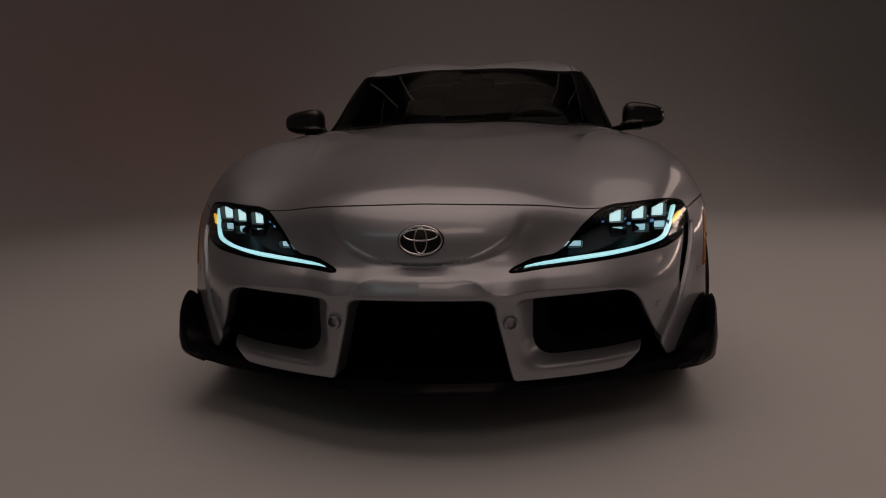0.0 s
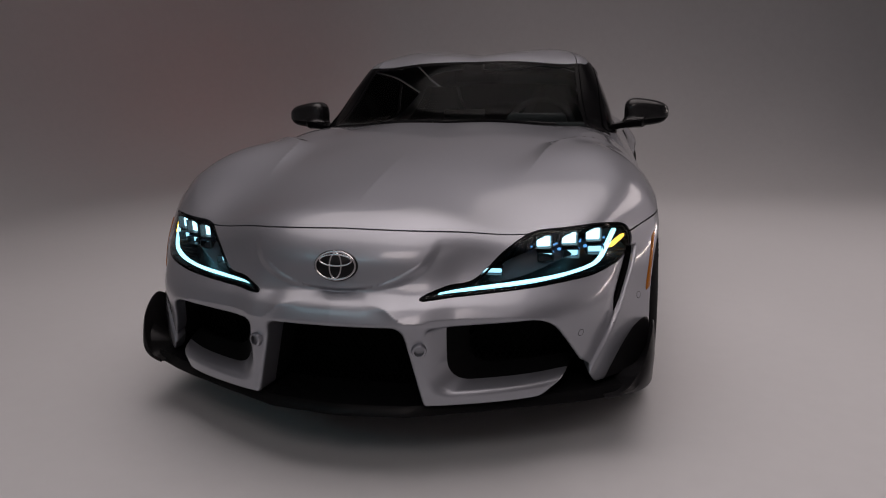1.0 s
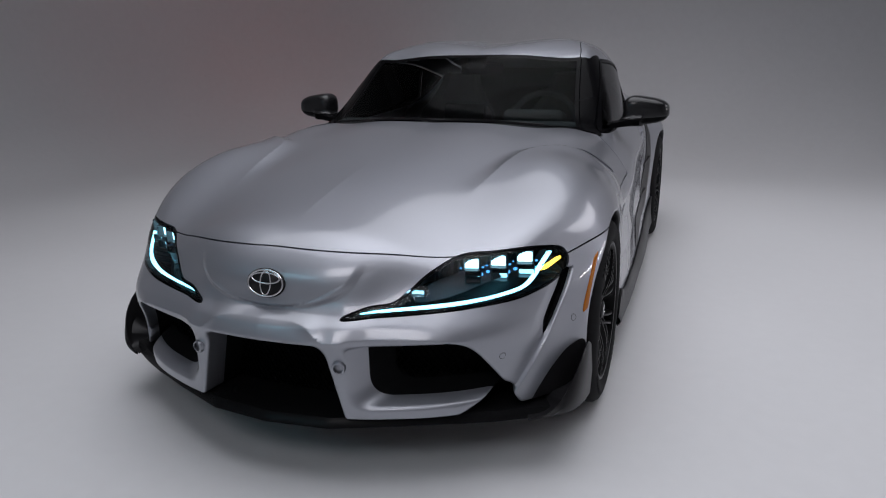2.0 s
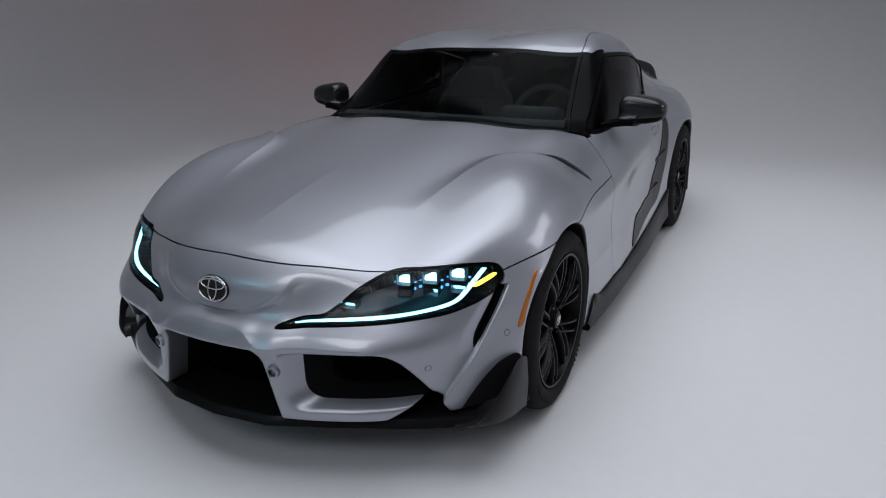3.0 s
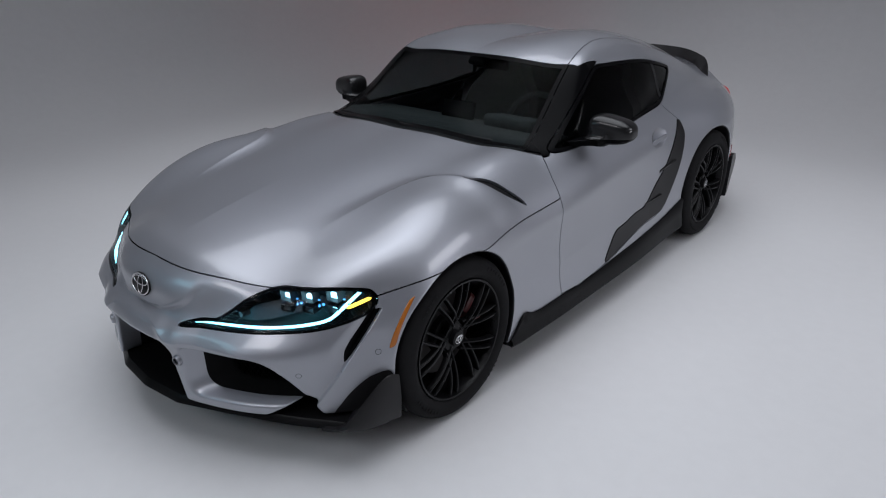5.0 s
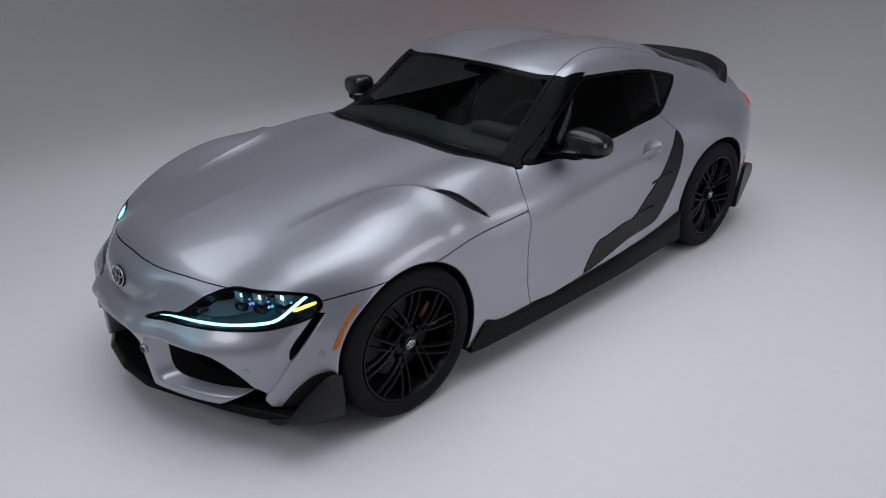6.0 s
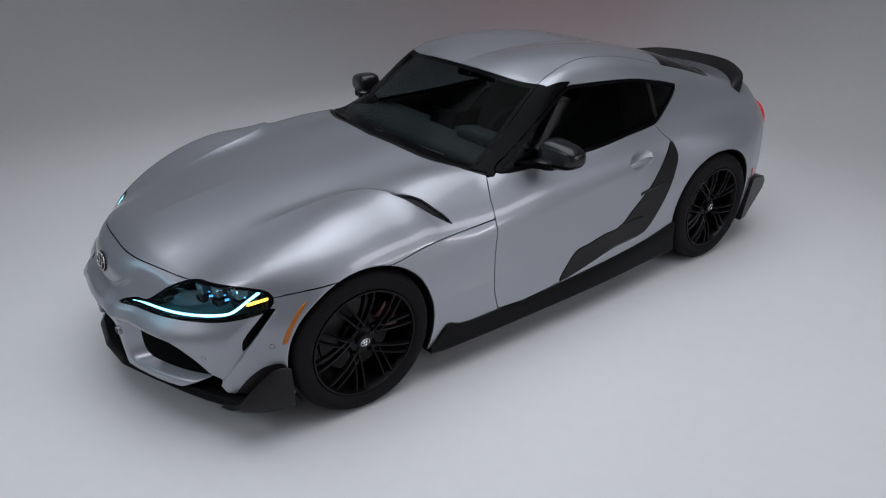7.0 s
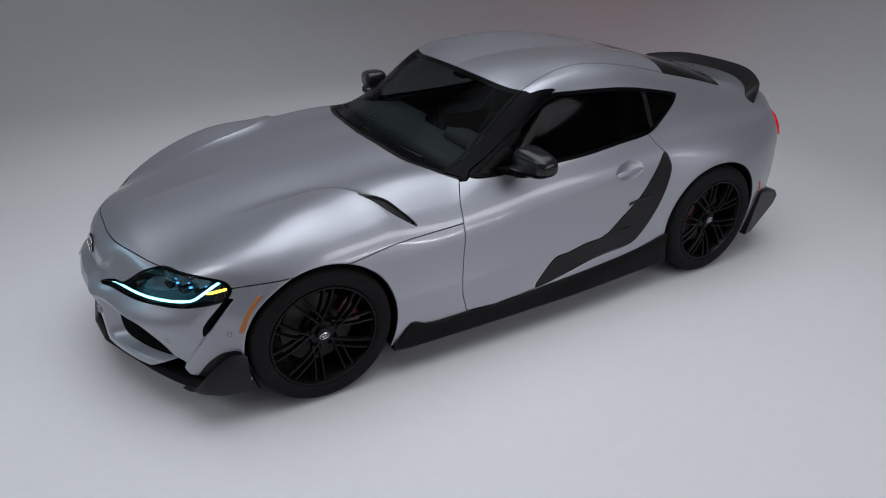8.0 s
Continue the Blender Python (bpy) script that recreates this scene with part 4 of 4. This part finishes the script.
g_mesh = lattice(lambda a, z: one(grille_hole, a, nose_y(abs(a), z) + 0.165, z) < 0.004, lambda a, z: nose_y(abs(a), z) + 0.165, -0.25, 0.25, 0.22, 0.45, 0.018, 1)
part("grille_mesh", g_mesh, MESH, car, "black mesh of the centre grille")
for flank in (1, -1):
    bm = lattice(lambda a, z: one(side_hole, a, nose_y(a, z) + 0.125, z) < 0.004, lambda a, z: nose_y(a, z) + 0.125, 0.27, 0.68, 0.24, 0.46, 0.019, flank)
    part("intake_mesh", bm, MESH, car, "black mesh of the side intake")

# ---- front splitter and canards ----
sections = []
for a in np.linspace(-0.872, 0.872, 89):
    b = abs(a)
    edge = float(np.interp(b, [0, 0.2, 0.4, 0.55, 0.65, 0.72, 0.8, 0.845, 0.872], [-0.862, -0.841, -0.758, -0.688, -0.632, -0.588, -0.542, -0.496, -0.415]))
    back = min(edge + 0.34, -0.36)
    rise = -0.008 * step_up(np.array(b), 0.45, 0.72) - 0.004 * step_up(np.array(b), 0.72, 0.872)
    sections.append([(a, edge, 0.192 + rise), (a, edge + 0.002, 0.200 + rise), (a, edge + 0.02, 0.217 + rise), (a, back, 0.217 + rise), (a, back + 0.008, 0.190 + rise), (a, edge + 0.01, 0.186 + rise)])
part("front_splitter", sweep(sections), SKIRT_BLACK, car, "black carbon front splitter")
both("canard_base", shifted(canard, 0.001), CARBON, car, "black carbon panel at the bumper corner")


def winglet(flank):
    """A curved upright fin that stands off the bumper corner."""
    plan = Spline([0, 0.25, 0.5, 0.75, 1], [(0.738, -0.598), (0.804, -0.568), (0.851, -0.523), (0.874, -0.450), (0.880, -0.345)])
    crest = Spline([0, 0.25, 0.5, 0.75, 0.9, 1], [0.192, 0.212, 0.285, 0.352, 0.371, 0.352])
    base = Spline([0, 0.25, 0.5, 0.75, 1], [0.192, 0.195, 0.197, 0.188, 0.168])
    rings = []
    for s in np.linspace(0, 1, 33):
        p, q = plan(s), plan(min(s + 0.01, 1.01))
        d = (q - p) / np.linalg.norm(q - p)
        inward = np.array([-d[1], d[0]])
        top, low = float(crest(s)), float(base(s))
        reach = 0.05 + 0.05 * math.sin(math.pi * min(s * 1.2, 1))
        body_in = p + inward * reach
        ring = [(*body_in, low + 0.004), (*(p + inward * 0.004), low), (*p, low + 0.008), (*(p - inward * 0.004), (low + top) / 2), (*(p + inward * 0.002), top - 0.006), (*(p + inward * 0.006), top), (*(p + inward * 0.010), top - 0.005),
                (*(p + inward * 0.022), low + (top - low) * 0.55), (*body_in, low + (top - low) * 0.28)]
        rings.append([(flank * x, y, z) for x, y, z in ring])
    return sweep(rings)


for flank in (1, -1):
    part("canard", winglet(flank), CARBON, car, "black carbon corner winglet ahead of the wheel")

# ---- side skirts ----
def skirt(flank):
    """A blade along the sill: proud of the body at every height, kicked up before the rear wheel and finned behind the front one."""
    rings = []
    for y in np.linspace(0.33, 2.12, 73):
        top = float(np.interp(y, [0.33, 0.36, 0.42, 0.455, 0.50, 0.56, 0.75, 0.91, 1.08, 1.25, 1.5, 1.75, 1.9, 2.0, 2.09, 2.12], [0.15, 0.2, 0.268, 0.268, 0.246, 0.238, 0.241, 0.229, 0.235, 0.244, 0.255, 0.268, 0.285, 0.307, 0.334, 0.334]))
        low = float(np.interp(y, [0.33, 0.4, 1.0, 1.7, 2.0, 2.12], [0.150, 0.140, 0.138, 0.142, 0.146, 0.150]))
        yy = min(max(y, 0.385), 2.09)
        mid = low + 0.035 + (top - low) * 0.3
        x_top = min(max(skin_x(yy, max(top, 0.20)), 0.84), 0.90)
        x_mid = max(min(max(skin_x(yy, max(mid, 0.19)), 0.84), 0.90), x_top - 0.006)
        x_out = max(x_top, x_mid) + 0.022
        rings.append([(flank * v, y, z) for v, z in ((x_top - 0.05, top - 0.004), (x_top + 0.006, top), (x_top + 0.011, top - 0.007), (x_mid + 0.011, mid), (x_out - 0.002, low + 0.022), (x_out, low + 0.010), (x_out - 0.006, low), (x_mid - 0.05, low + 0.004))])
    return sweep(rings)


for flank in (1, -1):
    part("side_skirt", skirt(flank), SKIRT_BLACK, car, "black carbon side skirt with upturned front fin")
    # blades that step out of the scoop trim
    for y0, z0, y1, z1 in ((1.81, 0.575, 1.97, 0.607), (1.645, 0.423, 1.83, 0.436)):
        ring = []
        for s in np.linspace(0, 1, 12):
            y, z = y0 + s * (y1 - y0), z0 + s * (z1 - z0)
            x = skin_x(y, z)
            ring.append([(flank * (x + dx), y, z + dz) for dx, dz in ((0.0, -0.016), (0.004 + 0.012 * s, -0.003), (0.004 + 0.012 * s, 0.001), (0.0, 0.004))])
        part("scoop_blade", sweep(ring), CARBON, car, "carbon blade across the door scoop")

# ---- door handles ----
for door_ob, flank in zip(doors, (1, -1)):
    y0, z0 = 1.795, 0.766
    x0 = (skin_x(y0 - 0.13, z0) + skin_x(y0 + 0.13, z0)) / 2
    tilt = math.degrees(math.atan2(skin_x(y0 - 0.13, z0) - skin_x(y0 + 0.13, z0), 0.26))
    slope = math.degrees(math.atan2(skin_x(y0, z0 - 0.07) - skin_x(y0, z0 + 0.07), 0.14))
    m = pose(x0, y0, z0, 0, -slope, tilt) @ Matrix(((0, 0, 1, 0), (1, 0, 0, 0), (0, 1, 0, 0), (0, 0, 0, 1)))
    if flank < 0:
        m = Matrix.Diagonal((-1, 1, 1, 1)) @ m
    grip = sweep([[m @ Vector((u, -0.010 + 0.060 * u + v * w, -0.004 + h * (1 - (u / 0.120) ** 2))) for v, h in ((-0.016, 0.000), (-0.012, 0.008), (0.008, 0.011), (0.013, 0.006), (0.010, -0.006), (-0.012, -0.008))] for u, w in zip(np.linspace(-0.094, 0.094, 17), [0.35, 0.7, 0.9] + [1] * 11 + [0.9, 0.7, 0.35])])
    part("door_handle", grip, PAINT, door_ob, "silver grey door handle in its cup")

# ---- door mirrors ----
def mirror_field(x, y, z):
    u = np.clip((x - 0.79) / 0.2, 0, 1)
    cy, cz = 1.085 + 0.02 * u, 0.957 - 0.006 * u
    hy, hz = 0.078 - 0.020 * u, 0.069 - 0.024 * u * u
    q = ((np.abs(x - 0.894) / 0.102) ** 4.5 + (np.abs(y - cy) / hy) ** 3.6 + (np.abs(z - cz) / hz) ** 3.2) ** (1 / 3.6)
    head = (q - 1) * 0.055
    t = np.clip((x - 0.70) / 0.14, 0, 1)
    stalk = np.maximum(np.maximum(np.abs(y - 1.02 - 0.04 * t) - 0.055, np.abs(z - 0.883 - 0.022 * t) - 0.014), np.maximum(0.70 - x, x - 0.87))
    return smin(head, stalk, 0.03)


shell_m = surface(mirror_field, ((0.66, 1.04), (0.95, 1.22), (0.84, 1.06)), 0.008)
cap, foot = split(shell_m, 0.925 + 0.08 * (shell_m[0][:, 0] - 0.9) - shell_m[0][:, 2])
back, cap = split(cap, 1.150 - cap[0][:, 1])
bases = both("door_mirror", foot, GLOSS, car, "black door mirror on a short stalk")
both("mirror_cap", shifted(cap, 0.003), MIRROR_CARBON, bases, "carbon mirror cap", 0.004)
both("mirror_glass", back, CHROME, bases, "mirror glass")


# ---- wheels ----
def wheel(radius, width):
    hub = new("wheel")
    w, rim = width / 2, 0.247
    tread = [(-w + 0.025, radius - 0.004)]
    for g in np.linspace(-0.6, 0.6, 4):
        tread += [(g * w - 0.006, radius), (g * w - 0.005, radius - 0.007), (g * w + 0.005, radius - 0.007), (g * w + 0.006, radius)]
    tread += [(w - 0.025, radius - 0.004)]
    side = [(w - 0.010, radius - 0.014), (w - 0.002, radius - 0.030), (w + 0.002, radius - 0.045), (w, rim + 0.022), (w - 0.004, rim + 0.014), (w - 0.012, rim + 0.004), (w - 0.02, rim)]
    profile = [(-x, r) for x, r in reversed(side)] + tread + side
    part("tyre", lathe(profile, 120), RUBBER, hub, "black low-profile tyre")
    for first_deg, count in ((20, 8), (112, 5), (200, 8), (292, 5)):
        for k in range(count):
            a = math.radians(first_deg + 4.2 * k)
            m = pose(w + 0.0012, 0, 0) @ Matrix.Rotation(a, 4, "X") @ pose(0, (radius + rim) / 2 + 0.004, 0)
            part("sidewall_bar", box((0.0022, 0.019, 0.011 if k % 3 else 0.006), m), RUBBER, hub)
    barrel = [(w - 0.014, rim + 0.004), (w - 0.006, rim + 0.001), (w - 0.007, rim - 0.006), (w - 0.022, rim - 0.012), (w - 0.05, rim - 0.022), (-w + 0.03, rim - 0.03), (-w + 0.02, rim)]
    part("rim", lathe(barrel, 96), WHEEL_BLACK, hub, "gloss black alloy rim")
    face = w - 0.030
    for k in range(10):
        lean = 1 if k % 2 else -1
        mid = math.radians(36 * k)
        a0, a1 = mid - lean * math.radians(30), mid
        start = Vector((0, 0.060 * math.cos(a0), 0.060 * math.sin(a0)))
        end = Vector((0, (rim - 0.008) * math.cos(a1), (rim - 0.008) * math.sin(a1)))
        way = (end - start).normalized()
        across = Vector((0, -way.z, way.y))
        for off in (-1, 1):
            rings = []
            for s in np.linspace(0, 1, 8):
                c = start.lerp(end, s) + across * off * (0.0125 + 0.0085 * s)
                if s == 1:
                    c = c.normalized() * (rim - 0.008)
                x = face + 0.006 - 0.018 * (1 - s) ** 2 + 0.010 * math.sin(math.pi * s) + 0.006 * s + 0.0012 * lean
                hw = 0.0040 + 0.0012 * (1 - s) ** 2 + 0.0026 * s ** 4
                up = Vector((x, 0, 0)) + c
                rings.append([up + across * hw, up + Vector((0.003, 0, 0)) + across * hw * 0.5, up + Vector((0.003, 0, 0)) - across * hw * 0.5, up - across * hw,
                              up - Vector((0.022, 0, 0)) - across * hw * 1.2, up - Vector((0.022, 0, 0)) + across * hw * 1.2])
            part("spoke", sweep(rings), WHEEL_BLACK, hub)
    part("hub_plate", lathe([(face - 0.03, 0.060), (face - 0.016, 0.058), (face - 0.014, 0.050), (face - 0.016, 0.030)], 48), WHEEL_BLACK, hub, "gloss black wheel centre")
    cap = lathe([(face - 0.02, 0.033), (face + 0.006, 0.032), (face + 0.009, 0.027), (face + 0.0095, 0.0005)], 40)
    part("centre_cap", cap, BLACK, hub, "black centre cap with chrome rings")
    for rx, ry, dy in ((0.022, 0.0155, 0), (0.0075, 0.0135, 0), (0.0165, 0.006, 0.005)):
        bm = bmesh.new()
        oval(bm, rx, ry, 0.0015, pose(face + 0.0105, 0, 0, 0, 90, 0) @ pose(0, 0, 0, 0, 0, 90) @ pose(0, dy, 0), 32, 6)
        part("cap_ring", smooth(bm), CHROME, hub, "chrome ring of the centre cap")
    for k in range(5):
        a = math.radians(72 * k + 18)
        bm = lathe([(face - 0.03, 0.008), (face - 0.012, 0.008), (face - 0.010, 0.006), (face - 0.010, 0.0005)], 12)
        bmesh.ops.transform(bm, matrix=pose(0, 0.046 * math.cos(a), 0.046 * math.sin(a)), verts=bm.verts)
        part("wheel_bolt", bm, BLACK, hub)
    part("brake_disc", lathe([(0.02, 0.08), (0.02, 0.172), (0.012, 0.174), (-0.01, 0.174), (-0.018, 0.172), (-0.018, 0.08)], 64), DARK_STEEL, hub, "grey steel brake disc")
    part("disc_bell", lathe([(0.02, 0.085), (0.045, 0.080), (0.05, 0.03)], 40), BLACK, hub)
    return hub


def caliper(wy, wz, flank, angle, mat):
    """A brake caliper clasping the disc, which stays put when the wheel turns."""
    rings = []
    for s in np.linspace(-26, 26, 9):
        a = math.radians(angle + s)
        c = Vector((0, math.cos(a), math.sin(a)))
        end = 0.88 if abs(s) > 24 else 1
        rings.append([Vector((flank * (0.775 + dx), wy, wz)) + c * r for dx, r in ((-0.06, 0.115), (0.052 * end, 0.112), (0.060 * end, 0.125), (0.060 * end, 0.178), (0.048, 0.192), (-0.06, 0.192))])
    part("brake_caliper", sweep(rings), mat, car, "red brake caliper")


first = wheel(0.334, 0.255)
first.parent = car
tagged(first, "black multi-spoke alloy wheel with low-profile tyre")
first.matrix_basis = pose(0.762, 0, 0.334, 9)
second = wheel(0.340, 0.275)
second.parent = car
tagged(second, "black multi-spoke alloy wheel with low-profile tyre")
second.matrix_basis = pose(0.762, 2.470, 0.340, 22)
copy_thing(first, pose(-0.762, 0, 0.334, 14, 0, 180))
copy_thing(second, pose(-0.762, 2.470, 0.340, 3, 0, 180))
for flank in (1, -1):
    caliper(0.0, 0.334, flank, 20, RED)
    caliper(2.47, 0.340, flank, 160, RED)

# ---- rear spoiler, corner winglets ----
line = Spline([-1.0, -0.86, -0.62, -0.36, 0, 0.36, 0.62, 0.86, 1.0], [(-0.585, 3.05, 0.885), (-0.535, 3.15, 0.965), (-0.44, 3.25, 1.012), (-0.29, 3.34, 1.034), (0, 3.375, 1.042), (0.29, 3.34, 1.034), (0.44, 3.25, 1.012), (0.535, 3.15, 0.965), (0.585, 3.05, 0.885)])
rings = []
for s in np.linspace(-1, 1, 61):
    x, y, z = line(s)
    k = abs(s)
    drop = 0.075 - 0.050 * k * k
    fore = 0.085 + 0.030 * k
    tuck = 0.030 * float(step_up(np.array(k), 0.55, 0.9)) * math.copysign(1, s)
    rings.append([(x, y, z), (x, y + 0.006, z - 0.004), (x, y + 0.004, z - 0.014), (x * 0.99 - tuck, y - fore * 0.6, z - drop - 0.012), (x * 0.985 - tuck, y - fore, z - drop), (x * 0.985, y - fore * 0.95, z - drop * 0.75), (x * 0.99, y - fore * 0.4, z - 0.022 * (1 - 0.6 * k))])
part("rear_spoiler", sweep(rings), CARBON, car, "black carbon rear lip spoiler")
for flank in (1, -1):
    outer = [(2.825, 0.162), (2.90, 0.158), (3.17, 0.285), (3.195, 0.335), (3.15, 0.378), (2.965, 0.423), (2.925, 0.415)]
    bm = bmesh.new()
    lower = []
    for grow, out_by in ((1.0, 0.028), (0.97, 0.034)):
        cy, cz = 3.0, 0.29
        lower.append([bm.verts.new((flank * (0.862 - 0.22 * (y - 2.83) + out_by), cy + (y - cy) * grow, cz + (z - cz) * grow)) for y, z in outer])
    inner = [bm.verts.new((v.co.x - flank * 0.10, v.co.y, v.co.z)) for v in lower[0]]
    n = len(outer)
    bm.faces.new(lower[1])
    bm.faces.new(inner)
    for a, b in ((inner, lower[0]), (lower[0], lower[1])):
        for i in range(n):
            bm.faces.new((a[i], a[(i + 1) % n], b[(i + 1) % n], b[i]))
    bmesh.ops.recalc_face_normals(bm, faces=bm.faces)
    part("rear_winglet", smooth(bm, 25), CARBON, car, "black carbon rear corner winglet")
    ring = []
    for s in np.linspace(0, 1, 8):
        y, z = 2.895 + 0.035 * s, 0.50 - 0.09 * s
        x = skin_x(y, z)
        ring.append([(flank * (x + dx), y + dy, z) for dx, dy in ((-0.01, -0.008), (0.003, -0.007), (0.003, 0.007), (-0.01, 0.008))])
    part("rear_reflector", sweep(ring), RED_LENS, car, "red rear side reflector")

# ---- interior, seen dimly through the glass ----
bm = box((1.30, 0.42, 0.20), pose(0, 0.98, 0.80, -8), 0.06, 4)
dash = part("dashboard", bm, LEATHER, car, "black dashboard")
part("display", box((0.22, 0.02, 0.10), pose(-0.02, 1.08, 0.93, -12), 0.008), GLOSS, dash, "dark central display")
part("instrument_hood", box((0.30, 0.16, 0.07), pose(0.36, 1.06, 0.915, -10), 0.03, 3), LEATHER, dash)
ring_pts = [pose(0.36, 1.24, 0.86, 68) @ Vector((0.175 * math.cos(t), 0.175 * math.sin(t), 0)) for t in np.linspace(0, 2 * math.pi, 40, endpoint=False)]
steer = part("steering_wheel", tube(ring_pts, 0.016, 10, True), LEATHER, car, "black leather steering wheel")
part("airbag_pad", box((0.13, 0.10, 0.05), pose(0.36, 1.235, 0.86, 68), 0.02, 3), LEATHER, steer)
for a in (0.0, math.pi, -math.pi / 2):
    part("steering_spoke", tube([pose(0.36, 1.24, 0.86, 68) @ Vector((r * math.cos(a), r * math.sin(a), 0)) for r in (0.05, 0.17)], 0.013, 8), STEEL, steer)
for x in (0.36, -0.36):
    seat = part("seat", box((0.50, 0.52, 0.16), pose(x, 1.62, 0.46, 8), 0.05, 3), LEATHER, car, "black leather bucket seat")
    rings = []
    for s in np.linspace(0, 1, 9):
        y, z = 1.86 + 0.20 * s, 0.48 + 0.62 * s
        hw = float(np.interp(s, [0, 0.3, 0.6, 0.75, 0.85, 1.0], [0.25, 0.27, 0.25, 0.17, 0.13, 0.10]))
        rings.append([(x + u * hw, y + v, z) for u, v in ((-1, -0.07), (-0.7, -0.03), (0.7, -0.03), (1, -0.07), (0.9, 0.07), (-0.9, 0.07))])
    part("backrest", sweep(rings), LEATHER, seat)
part("rear_view_mirror", box((0.24, 0.03, 0.06), pose(0, 1.33, 1.145, 10), 0.012), GLOSS, car, "black interior mirror")
part("camera_pod", box((0.11, 0.10, 0.03), pose(0, 1.245, 1.185, 30), 0.012), BLACK, car)
for x0, x1 in ((-0.05, 0.48), (-0.58, -0.08)):
    pts = [(x, float(np.interp(abs(x), [0, 0.3, 0.6], [0.625, 0.655, 0.735])) + 0.01, float(np.interp(abs(x), [0, 0.3, 0.6], [0.935, 0.93, 0.907]))) for x in np.linspace(x0, x1, 14)]
    part("wiper", tube(pts, 0.007, 8), BLACK, car, "black windscreen wiper")
